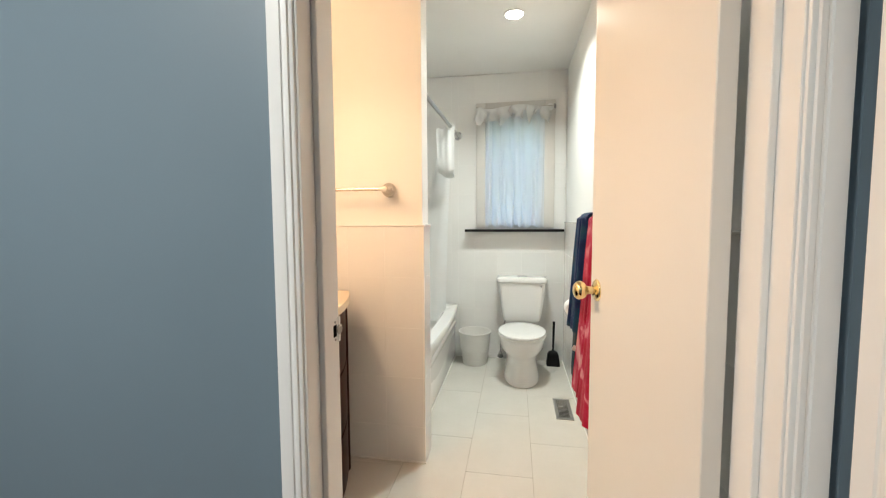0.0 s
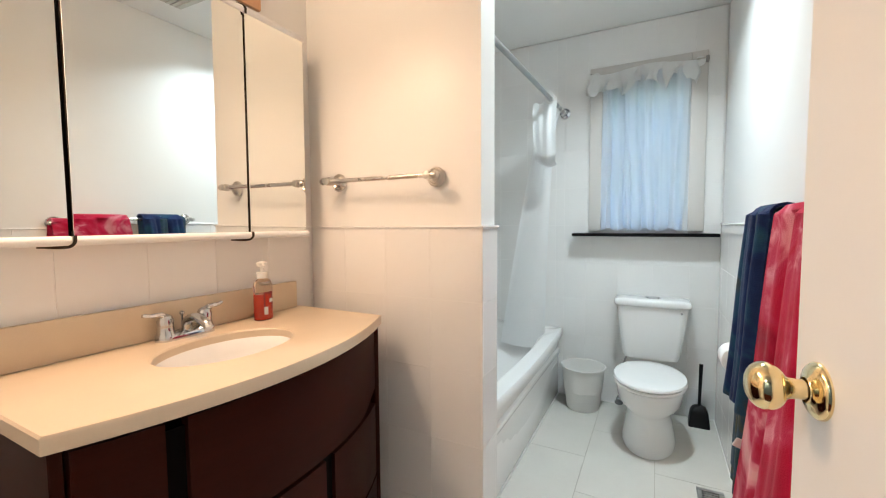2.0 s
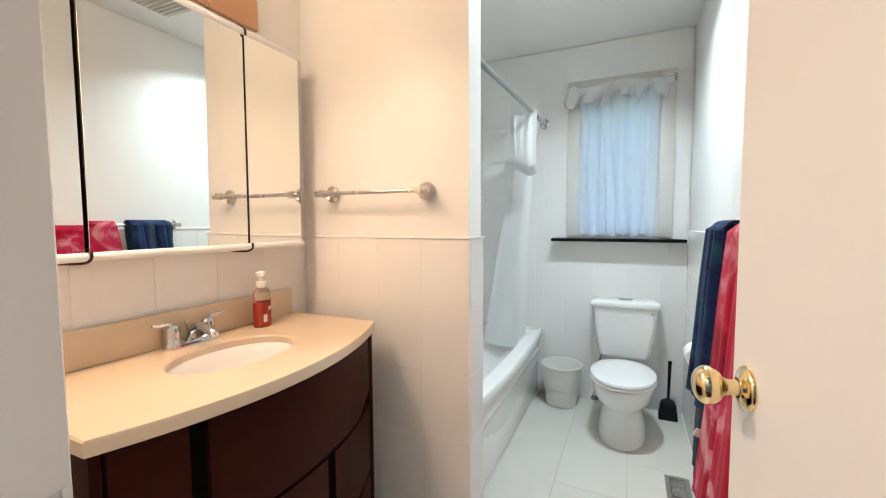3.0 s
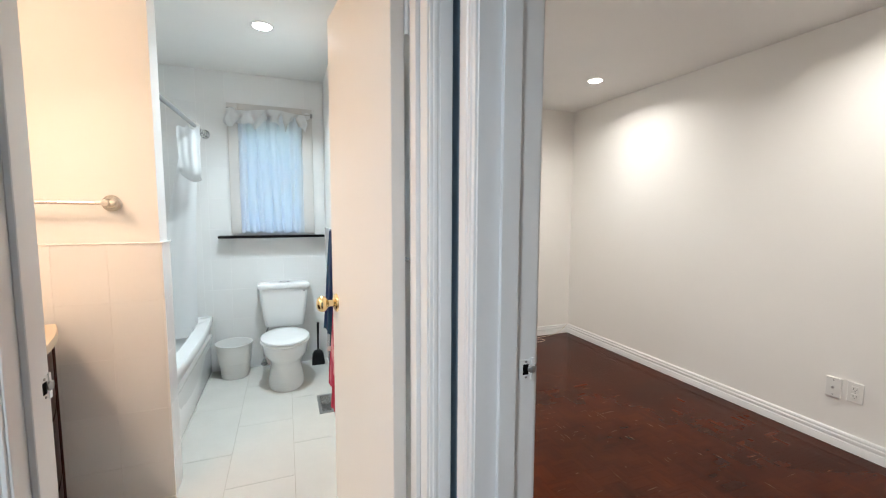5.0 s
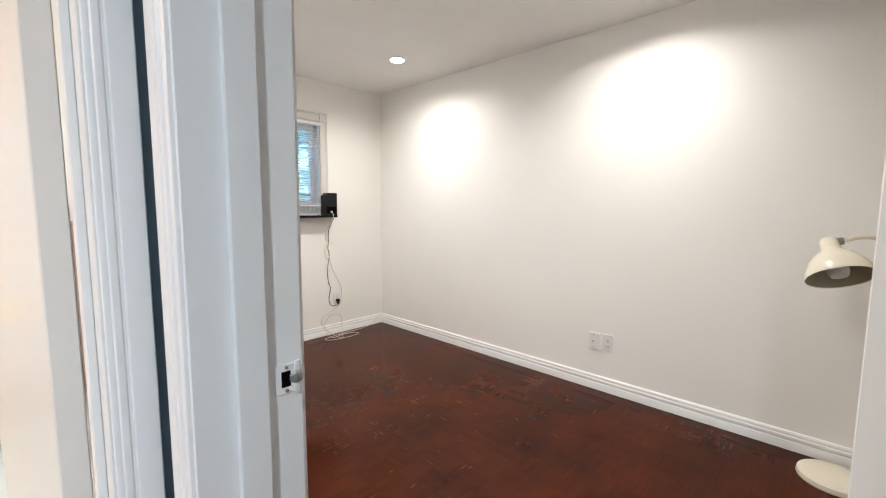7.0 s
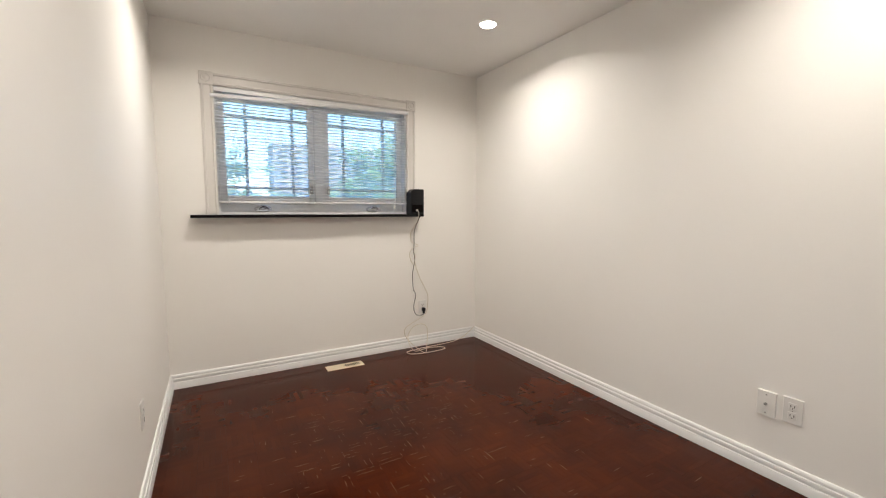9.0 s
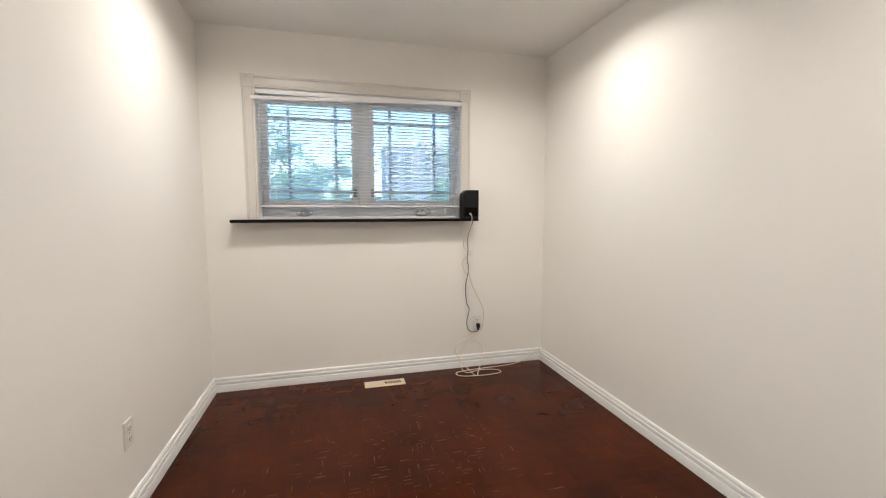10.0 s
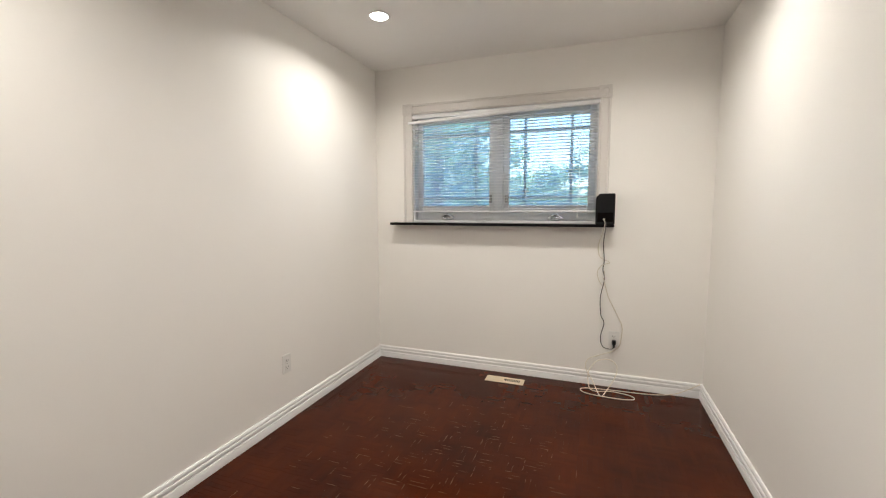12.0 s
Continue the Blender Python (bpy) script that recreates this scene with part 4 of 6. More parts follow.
lathe(bm, [(0.118, -0.055), (0.112, -0.03), (0.095, 0.012), (0.072, 0.042), (0.042, 0.066), (0.0, 0.07)], sm, 40, close=(False, True))
shade = part("shade", bm, M_LAMPIVORY, lamp, "glossy ivory bell shade", angle=50)
bm = B()
lathe(bm, [(0.115, -0.052), (0.110, -0.03), (0.093, 0.010), (0.070, 0.040), (0.040, 0.064), (0.0, 0.068)], sm, 40, close=(False, True))
part("shade_lining", bm, M_LAMPIN, shade, "olive-grey inner side")
bm = B()
lathe(bm, [(0.014, 0.06), (0.016, 0.035), (0.036, -0.005), (0.040, -0.025), (0.030, -0.047), (0.0, -0.056)], sm, 24)
part("bulb", bm, M_FROST, lamp, "frosted white bulb")
bm = B()
lathe(bm, [(0.016, -0.02), (0.018, 0.0), (0.016, 0.02)], sm @ pose(0, -0.03, 0.118, 90), 16)
part("tilt_joint", bm, M_STEEL, lamp, "grey steel joint")

# ---- vanity ----
VY0, VY1, VTOP, SLAB = 1.281, 2.190, 0.905, 0.030


def bow(y, inset=0.0):
    return -0.617 - 0.036 * (y - VY0) / (VY1 - VY0) - inset + 0.104 * (1 - ((y - (VY0 + VY1) / 2) / ((VY1 - VY0) / 2)) ** 2)


def bow_slab(bm, ya, yb, z0, z1, inset, depth, n=18):
    """A slab bowed like the vanity's front, its face set back by inset."""
    rings = []
    for i in range(n + 1):
        y = ya + (yb - ya) * i / n
        f_ = bow(y, inset)
        rings.append([(f_, y, z0), (f_, y, z1), (f_ - depth, y, z1), (f_ - depth, y, z0)])
    ring_mesh(bm, [[Vector(p) for p in r] for r in rings])


vanity = thing("vanity_cabinet", -0.84, 1.745, 0, "dark espresso bow-front bathroom vanity cabinet", "vanity")
bm = B()
n = 20
rings = []
for z in (0.06, 0.70):
    r = [Vector((-1.052, VY0 + 0.02, z))] + [Vector((bow(VY0 + 0.02 + (VY1 - VY0 - 0.04) * i / n, 0.045), VY0 + 0.02 + (VY1 - VY0 - 0.04) * i / n, z)) for i in range(n + 1)] + [Vector((-1.052, VY1 - 0.02, z))]
    rings.append(r)
ring_mesh(bm, rings)
part("body", bm, M_ESPRESSO, vanity)
for ya, yb in ((VY0 + 0.012, VY0 + 0.032), (VY1 - 0.032, VY1 - 0.012)):
    bm = B()
    box(bm, -1.052, bow(ya, 0.020), ya, yb, 0.0, VTOP - SLAB, bevel=0.002)
    part("side_panel", bm, M_ESPRESSO, vanity)


def front(name, ya, yb, z0, z1, cut=0.0):
    bm = B()
    bow_slab(bm, ya, yb, z0, z1, 0.022, 0.022)
    if cut:
        for v in bm.verts:
            if v.co.z < z0 + 0.001 and v.co.y > yb - 0.13:
                v.co.z += cut * (v.co.y - (yb - 0.13)) / 0.13
    bmesh.ops.bevel(bm, geom=[e for e in bm.edges if e.is_manifold and e.calc_face_angle(0) > 1.2], offset=0.0025, segments=2, affect='EDGES')
    return part(name, bm, M_ESPRESSO, vanity)


YA, YB = VY0 + 0.036, VY1 - 0.036
front("drawer_front", YA, 1.440, 0.612, 0.862)
front("drawer_front", 1.476, YB, 0.612, 0.862, 0.045)
front("drawer_front", YA, 1.812, 0.350, 0.600)
front("drawer_front", 1.850, YB, 0.350, 0.600)
front("drawer_front", YA, 1.600, 0.085, 0.338)
front("drawer_front", 1.636, YB, 0.085, 0.338)
# Black slabs deep in the finger pulls paint in the recess shade.
for ya, yb, z0, z1 in ((1.442, 1.474, 0.625, 0.832), (1.814, 1.848, 0.362, 0.588), (1.602, 1.634, 0.095, 0.328)):
    bm = B()
    bow_slab(bm, ya - 0.004, yb + 0.004, z0 - 0.012, z1 + 0.012, 0.034, 0.006, 4)
    part("finger_slot", bm, M_SLOT, vanity, "recessed finger pull, its shade put in as black")

counter = thing("vanity_counter", -0.80, 1.745, VTOP - SLAB, "beige composite vanity top with an oval basin", "countertop")
BCX, BCY, BRX, BRY = -0.806, 1.722, 0.126, 0.180
SEG = 64


def outline(t):
    """Point of the counter's edge in the direction t from the basin's middle."""
    c, s = math.cos(t), math.sin(t)
    k = 5.0
    lo = 0.0
    for _ in range(40):
        mid = (lo + k) / 2
        x, y = BCX + c * mid, BCY + s * mid
        inside = VY0 <= y <= VY1 and x >= -1.058 and x <= bow(y)
        lo, k = (mid, k) if inside else (lo, mid)
    return BCX + c * lo, BCY + s * lo


angles = [2 * math.pi * i / 160 for i in range(160)]
for cxy in ((-1.058, VY0), (-1.058, VY1), (-0.617, VY0), (-0.653, VY1)):
    a = math.atan2(cxy[1] - BCY, cxy[0] - BCX) % (2 * math.pi)
    angles[min(range(160), key=lambda i: abs(angles[i] - a))] = a
outer = [outline(a) for a in angles]
inner = [(BCX + BRX * math.cos(a), BCY + BRY * math.sin(a)) for a in [math.atan2((y - BCY) / BRY, (x - BCX) / BRX) for x, y in outer]]
bm = B()
loops = [[Vector((x, y, VTOP - SLAB)) for x, y in outer], [Vector((x, y, VTOP - 0.004)) for x, y in outer],
         [Vector((x + (BCX - x) * 0.008, y + (BCY - y) * 0.008, VTOP)) for x, y in outer],
         [Vector((BCX + (x - BCX) * 1.03, BCY + (y - BCY) * 1.03, VTOP)) for x, y in inner], [Vector((x, y, VTOP - 0.004)) for x, y in inner], [Vector((x, y, VTOP - 0.020)) for x, y in inner], [Vector((x, y, VTOP - SLAB)) for x, y in inner]]
ring_mesh(bm, loops + [loops[0]], False, False)
part("slab", bm, M_COUNTER, counter)
bm = B()
lathe(bm, [(1.05, VTOP - 0.021), (1.0, VTOP - 0.024), (0.97, VTOP - 0.06), (0.86, VTOP - 0.11), (0.6, VTOP - 0.145), (0.2, VTOP - 0.155), (0.0, VTOP - 0.156)], Matrix.Translation((BCX, BCY, 0)), SEG, BRX, BRY, (False, True))
basin = part("basin", bm, M_PORC, counter, "white porcelain oval basin", angle=80)
bm = B()
lathe(bm, [(0.022, 0), (0.022, 0.003), (0.012, 0.004), (0, 0.001)], pose(BCX, BCY, VTOP - 0.1555), 24)
part("drain", bm, M_CHROME, basin)
bx("backsplash", (-1.052, -1.034, VY0, 2.165, VTOP + 0.0005, VTOP + 0.100), M_COUNTER, counter, bevel=0.002)

faucet = thing("faucet", -1.0, 1.745, VTOP, "chrome two-handle basin faucet", "faucet")
FX, FY = -1.000, 1.722
bm = B()
rings = []
for k, (s, z) in enumerate(((1.0, 0.0), (1.0, 0.008), (0.92, 0.014), (0.55, 0.020))):
    rings.append([Vector((FX + 0.026 * s * math.cos(a), FY + (0.055 if math.sin(a) > 0 else -0.055) + 0.026 * s * math.sin(a), VTOP + z)) for a in [2 * math.pi * i / 32 + 0.01 for i in range(32)]])
ring_mesh(bm, rings)
part("base_plate", bm, M_CHROME, faucet)
for sgn in (-1, 1):
    bm = B()
    lathe(bm, [(0.026, 0.006), (0.026, 0.014), (0.022, 0.02), (0.019, 0.040), (0.021, 0.055), (0.016, 0.068), (0.006, 0.074), (0, 0.075)], pose(FX, FY + sgn * 0.055, VTOP), 24)
    hub = part("handle_hub", bm, M_CHROME, faucet)
    bm = B()
    tube(bm, smooth_path([(FX, FY + sgn * 0.055, VTOP + 0.066), (FX + 0.008, FY + sgn * 0.074, VTOP + 0.076), (FX + 0.012, FY + sgn * (0.096 if sgn < 0 else 0.088), VTOP + 0.077), (FX + 0.014, FY + sgn * (0.118 if sgn < 0 else 0.104), VTOP + 0.082)], 4), [0.009] * 4 + [0.0065] * 4 + [0.0055] * 4 + [0.0045], 10)
    part("lever", bm, M_CHROME, hub)
bm = B()
tube(bm, smooth_path([(FX, FY, VTOP + 0.010), (FX + 0.010, FY, VTOP + 0.045), (FX + 0.05, FY, VTOP + 0.058), (FX + 0.095, FY, VTOP + 0.046), (FX + 0.108, FY, VTOP + 0.034)], 5), 0.013, 14)
part("spout", bm, M_CHROME, faucet)
bm = B()
tube(bm, [(FX - 0.018, FY, VTOP + 0.015), (FX - 0.018, FY, VTOP + 0.062)], 0.003, 8)
lathe(bm, [(0.003, 0.058), (0.007, 0.062), (0.007, 0.068), (0.003, 0.071)], pose(FX - 0.018, FY, VTOP), 12)
part("pop_up_rod", bm, M_CHROME, faucet)

soap = thing("soap_bottle", -0.972, 1.962, VTOP, "clear pump bottle half full of red liquid soap", "soap bottle")
SP = pose(-0.972, 1.962, VTOP)
bm = B()
lathe(bm, [(0.0, 0.0), (0.028, 0.0), (0.032, 0.004), (0.032, 0.118), (0.028, 0.130), (0.013, 0.140), (0.013, 0.150)], SP, 32, 0.8, 1.0, (True, True))
part("bottle", bm, M_SOAPBOTTLE, soap)
bm = B()
lathe(bm, [(0.0, 0.003), (0.027, 0.003), (0.0305, 0.006), (0.0305, 0.088), (0.0, 0.088)], SP, 32, 0.8, 1.0)
part("liquid", bm, M_SOAP, soap, "red liquid soap")
for nm, mt, ya, yb, za, zb, xo in (("label", M_LABELD, -0.016, 0.020, 0.035, 0.095, 0.0262), ("barcode", M_LABELW, -0.015, -0.002, 0.020, 0.046, 0.0268), ("label_band", M_LABELW, 0.004, 0.020, 0.060, 0.072, 0.0268)):
    bm = B()
    ring_mesh(bm, [[SP @ Vector((0.8 * 0.0328 * math.cos(math.asin(y / 0.033)) + d, y, z)) for y, d in ((ya, 0), (yb, 0), (yb, 0.0006), (ya, 0.0006))] for z in (za, zb)])
    part(nm, bm, mt, soap)
bm = B()
lathe(bm, [(0.018, 0.140), (0.018, 0.160), (0.007, 0.162), (0.006, 0.178), (0.016, 0.180), (0.017, 0.192), (0.006, 0.197)], SP, 20)
pump = part("pump", bm, M_PLASTW, soap, "white plastic pump")
bm = B()
tube(bm, [SP @ Vector((0, 0, 0.186)), SP @ Vector((0.02, -0.012, 0.188)), SP @ Vector((0.034, -0.02, 0.181))], 0.0045, 8)
part("nozzle", bm, M_PLASTW, pump)

# ---- mirror cabinet and its light ----
cab = thing("mirror_cabinet", -1.0, 1.69, 1.19, "three-door mirrored medicine cabinet on the wall", "mirror cabinet")
CY0, CY1, CZ0, CZ1 = 1.240, 2.180, 1.187, 1.912
CF = -0.987                                              # mirror face
bx("body", (-1.052, CF - 0.012, CY0, CY1, CZ0, CZ1), M_PLASTW, cab, bevel=0.002)
# Black sheet added so that the gaps between doors look shaded.
bx("door_gap_shade", (CF - 0.0115, CF - 0.0105, CY0 + 0.01, CY1 - 0.01, CZ0 + 0.012, CZ1 - 0.012), M_SLOT, cab)
for ya, yb, turn, lean in ((CY0, 1.466, 0.0, 0.0), (1.474, 1.932, 0.3, 0.45), (1.937, CY1, 0.0, 0.35)):
    mid = Vector((CF, (ya + yb) / 2, (CZ0 + CZ1) / 2))
    set_ = Matrix.Translation(mid) @ pose(0, 0, 0, 0, lean, turn) @ Matrix.Translation(-mid)
    bm = B()
    box(bm, CF - 0.010, CF - 0.003, ya, yb, CZ0 + 0.010, CZ1 - 0.010, bevel=0.0008)
    bmesh.ops.transform(bm, matrix=set_, verts=bm.verts)
    dr = part("mirror_door", bm, M_DARKEDGE, cab, "mirror door with a dark metal edge")
    bm = B()
    box(bm, CF - 0.003, CF, ya + 0.001, yb - 0.001, CZ0 + 0.011, CZ1 - 0.011, bevel=0.0006)
    bmesh.ops.transform(bm, matrix=set_, verts=bm.verts)
    part("mirror", bm, M_MIRROR, dr, "clear mirror glass", smooth=False)
for ya, yb in ((CY0, 1.467), (1.473, 1.932), (1.937, CY1 + 0.004)):
    for z in (CZ0 + 0.002, CZ1 - 0.002):
        bm = B()
        tube(bm, [(CF - 0.001, ya, z), (CF - 0.001, yb, z)], 0.0115, 12)
        part("edge_rail", bm, M_TRIM, cab)
for y in (1.470, 1.934):
    for z, s_ in ((CZ0 - 0.010, 1), (CZ1 + 0.008, -1)):
        bm = B()
        tube(bm, smooth_path([(CF - 0.02, y - 0.055, z), (CF - 0.005, y - 0.012, z - 0.003 * s_), (CF + 0.011, y, z + 0.006 * s_), (CF + 0.010, y + 0.003, z + 0.024 * s_)], 4), 0.0036, 8)
        part("door_clasp", bm, M_DARKEDGE, cab, "dark bronze clasp")

vl = thing("vanity_light", -1.0, 1.72, 2.0, "wall lamp with warm glass globes, lit", "wall lamp")
bx("back_plate", (-1.058, -1.040, 1.30, 2.05, 1.965, 2.075), mat("copper_tan_plate", (0.55, 0.33, 0.20), 0.3, metal=0.7, bump=0.0), vl, bevel=0.006)
for p in VANITY_BULBS:
    bm = B()
    tube(bm, smooth_path([(-1.045, p[1], 2.02), (-1.00, p[1], 2.00), (-0.965, p[1], 2.01), (-0.96, p[1], 2.03)], 4), 0.008, 10)
    arm = part("arm", bm, M_TRIM, vl, "white curved arm")
    bm = B()
    lathe(bm, [(0.014, -0.04), (0.02, -0.034), (0.036, -0.012), (0.040, 0.008), (0.032, 0.032), (0.012, 0.044), (0, 0.045)], pose(*p), 24)
    part("bulb", bm, M_BULB, vl, "glowing warm globe")

# ---- towel bar on the partition ----


def towel_bar(name, p0, p1, out, wall, label):
    """A bar on two round posts; out is the direction away from the wall."""
    p0, p1, out = Vector(p0), Vector(p1), Vector(out)
    t = thing(name, *((p0 + p1) / 2), label, "towel bar")
    bm_ = B()
    d = (p1 - p0).normalized()
    tube(bm_, [p0 - d * 0.02, p1 + d * 0.02], 0.008, 14)
    part("bar", bm_, M_NICKEL, t)
    for p in (p0, p1):
        m = Matrix.Translation(p - out * wall) @ out.to_track_quat('Z', 'Y').to_matrix().to_4x4()
        bm_ = B()
        lathe(bm_, [(0.034, 0), (0.034, 0.006), (0.029, 0.010), (0.027, 0.008), (0.021, 0.013), (0.018, 0.011), (0.012, 0.020), (0.010, 0.040), (0.015, 0.046), (0.016, wall), (0.013, wall + 0.014), (0, wall + 0.016)], m, 28)
        part("post", bm_, M_NICKEL, t, "turned nickel post", angle=60)
    for p, s in ((p0 - d * 0.02, -1), (p1 + d * 0.02, 1)):
        bm_ = B()
        lathe(bm_, [(0.008, -0.004), (0.013, 0.0), (0.014, 0.008), (0.010, 0.016), (0, 0.018)], Matrix.Translation(p) @ (d * s).to_track_quat('Z', 'Y').to_matrix().to_4x4(), 16)
        part("finial", bm_, M_NICKEL, t)
    return t


towel_bar("towel_bar", (-0.905, PART_S - 0.062, 1.385), (-0.474, PART_S - 0.062, 1.383), (0, -1, 0), 0.062, "brushed nickel towel bar on the tiled partition")
BARZ = 1.240
towel_bar("towel_bar", (BE - 0.045, 1.955, BARZ), (BE - 0.045, 2.625, BARZ), (-1, 0, 0), 0.045, "nickel towel bar holding two towels")


def towel(name, y0, y1, zf, zb, material, label, seed, lift=0.0, flare=0.0):
    """A towel folded over the bar on the bathroom's east wall."""
    rnd = random.Random(seed)
    a, b, c = [rnd.uniform(0, 6) for _ in range(3)]
    bm_ = B()
    bxp = BE - 0.045

    def fn(u, v):
        # v runs from the front hem over the bar to the back hem
        lf, lb = BARZ - zf, BARZ - zb
        s = v * (lf + lb + 0.05)
        w = 0.016 * math.sin(u * 9 + a + 0.8 * v) + 0.008 * math.sin(u * 21 + b) + 0.003 * math.sin(u * 43 + c)
        if s < lf:
            h = s / lf
            x = bxp - 0.022 - lift - 0.030 * (1 - h) + w * (1 - 0.35 * h)
            z = zf + s + 0.012 * math.sin(u * 5 + c) * (1 - h)
        elif s < lf + 0.05:
            k = (s - lf) / 0.05 * math.pi
            x = bxp - (0.018 + lift) * math.cos(k)
            z = BARZ + (0.014 + lift) * math.sin(k)
        else:
            h = (s - lf - 0.05) / lb
            x = bxp + 0.016 + 0.4 * w * h
            z = BARZ - h * lb
        taper = 0.05 * math.sin(min(v * 3, 1) * math.pi / 2)
        y = y0 + (y1 - y0) * (u * (1 - taper) + taper / 2) + 0.008 * math.sin(v * 14 + a)
        y += flare * u * max(0.0, 1 - s / lf)
        return Vector((x - flare * 0.2 * max(0.0, 1 - s / lf), y, z))

    sheet(bm_, fn, 56, 150, 0.007)
    return solid(name, bm_, material, label, "towel")


towel("towel", 1.915, 2.280, 0.42, 0.60, M_REDTOWEL, "red and pink tie-dyed towel over the bar", 4, 0.004, 0.085)
towel("towel", 2.345, 2.570, 0.69, 0.80, M_BLUETOWEL, "navy and teal tie-dyed towel over the bar", 9, 0.010)
towel("towel", 2.36, 2.585, 0.44, 0.52, M_GREENTOWEL, "dark green tie-dyed towel under the blue one", 14)
bm = B()
box(bm, -0.017, 0.017, -0.003, 0.003, -0.013, 0.013, bevel=0.002)
bmesh.ops.transform(bm, matrix=pose(0.410, 2.342, 0.628, 8, 24, 12), verts=bm.verts)
solid("towel_tag", bm, M_LABELW, "small white tag on the red towel", "label")

# ---- bathtub, rod and shower curtain ----
tub = thing("bathtub", -0.71, 3.16, 0, "white enamelled bathtub with a panelled apron", "bathtub")
TX0, TX1, TY0, TY1, TZ = BW + 0.004, -0.382, PART_N + 0.004, NORTH - 0.002, 0.500


def rrect(x0, x1, y0, y1, z, r, n=8):
    pts = []
    for cx, cy_, a0 in ((x1 - r, y1 - r, 0), (x0 + r, y1 - r, 90), (x0 + r, y0 + r, 180), (x1 - r, y0 + r, 270)):
        pts += [Vector((cx + r * math.cos(radians(a0 + 90 * i / n)), cy_ + r * math.sin(radians(a0 + 90 * i / n)), z)) for i in range(n + 1)]
    return pts


def tub_bow(bm_):
    """Bows the tub's outer side gently outwards, more at the rim than at the floor."""
    longs = [e for e in bm_.edges if abs(e.verts[0].co.y - e.verts[1].co.y) > 0.5]
    bmesh.ops.subdivide_edges(bm_, edges=longs, cuts=12, use_grid_fill=True)
    for v in bm_.verts:
        if v.co.x > TX1 - 0.10:
            k = 1 - ((v.co.y - (TY0 + TY1) / 2) / ((TY1 - TY0) / 2)) ** 2
            v.co.x += 0.030 * k * min(1.0, max(0.0, (v.co.z - BFLOOR) / (TZ - BFLOOR)))


bm = B()
ring_mesh(bm, [rrect(TX0, TX1 - 0.012, TY0, TY1, BFLOOR, 0.004), rrect(TX0, TX1 - 0.012, TY0, TY1, TZ - 0.06, 0.004), rrect(TX0, TX1 + 0.012, TY0, TY1, TZ - 0.045, 0.006), rrect(TX0, TX1 + 0.014, TY0, TY1, TZ - 0.012, 0.008), rrect(TX0 + 0.004, TX1 + 0.004, TY0 + 0.004, TY1 - 0.004, TZ, 0.012),
               rrect(TX0 + 0.055, TX1 - 0.075, TY0 + 0.07, TY1 - 0.10, TZ - 0.002, 0.14), rrect(TX0 + 0.07, TX1 - 0.095, TY0 + 0.09, TY1 - 0.13, TZ - 0.03, 0.15), rrect(TX0 + 0.10, TX1 - 0.13, TY0 + 0.14, TY1 - 0.30, 0.16, 0.16), rrect(TX0 + 0.16, TX1 - 0.18, TY0 + 0.22, TY1 - 0.40, 0.12, 0.14)])
tub_bow(bm)
part("shell", bm, M_ACRYL, tub, angle=50)
bm = B()
rings = []
for i in range(25):
    y = TY0 + 0.02 + (TY1 - TY0 - 0.04) * i / 24
    hh = 0.40 - 0.035 * ((i - 12) / 12) ** 2
    rings.append([Vector((TX1 - 0.012, y, hh)), Vector((TX1 + 0.000, y, hh - 0.012)), Vector((TX1 + 0.002, y, hh - 0.03)), Vector((TX1 - 0.004, y, hh - 0.045)), Vector((TX1 - 0.012, y, hh - 0.05))])
ring_mesh(bm, rings)
tub_bow(bm)
part("apron_moulding", bm, M_ACRYL, tub)
bm = B()
box(bm, TX1 - 0.012, TX1 - 0.002, TY0 + 0.06, TY1 - 0.06, BFLOOR + 0.025, 0.28, bevel=0.005, seg=2)
part("apron_panel", bm, M_ACRYL, tub)
bm = B()
tube(bm, [(TX1 - 0.010, TY0, BFLOOR + 0.002), (TX1 - 0.010, TY1, BFLOOR + 0.002)], 0.006, 6)
part("caulk_bead", bm, M_PLASTW, tub)

rod = thing("shower_rod", -0.36, 3.16, 1.95, "grey metal shower curtain rod over the tub", "shower rod")
RX, RZ = -0.365, 1.955
bm = B()
tube(bm, [(RX, PART_N, RZ - 0.040), (RX, NORTH - 0.004, RZ + 0.002)], 0.0125, 16)
part("rod", bm, M_STEEL, rod)
for y, a in ((NORTH - 0.002, 90),):
    bm = B()
    lathe(bm, [(0.036, 0), (0.036, 0.006), (0.030, 0.010), (0.027, 0.007), (0.018, 0.012), (0.016, 0.024), (0.0125, 0.025)], pose(RX, y, RZ, a), 24)
    part("flange", bm, M_CHROME, rod)

sc = thing("shower_curtain", -0.40, 3.5, 0.5, "white vinyl shower curtain bunched at the wall, hem folded up", "shower curtain")


bm = B()
sheet(bm, lambda u, v: Vector((-0.455 - 0.285 * v ** 0.8 + u * (0.10 + 0.20 * v), 3.66 + (0.016 * math.sin(u * 6 + 1.5 * v) + 0.003 * math.sin(u * 13 + 0.7)) * (0.5 + 0.6 * v), RZ - 0.05 - 1.50 * v)), 70, 30, 0.0012)
part("main_sheet", bm, M_SHOWER, sc)


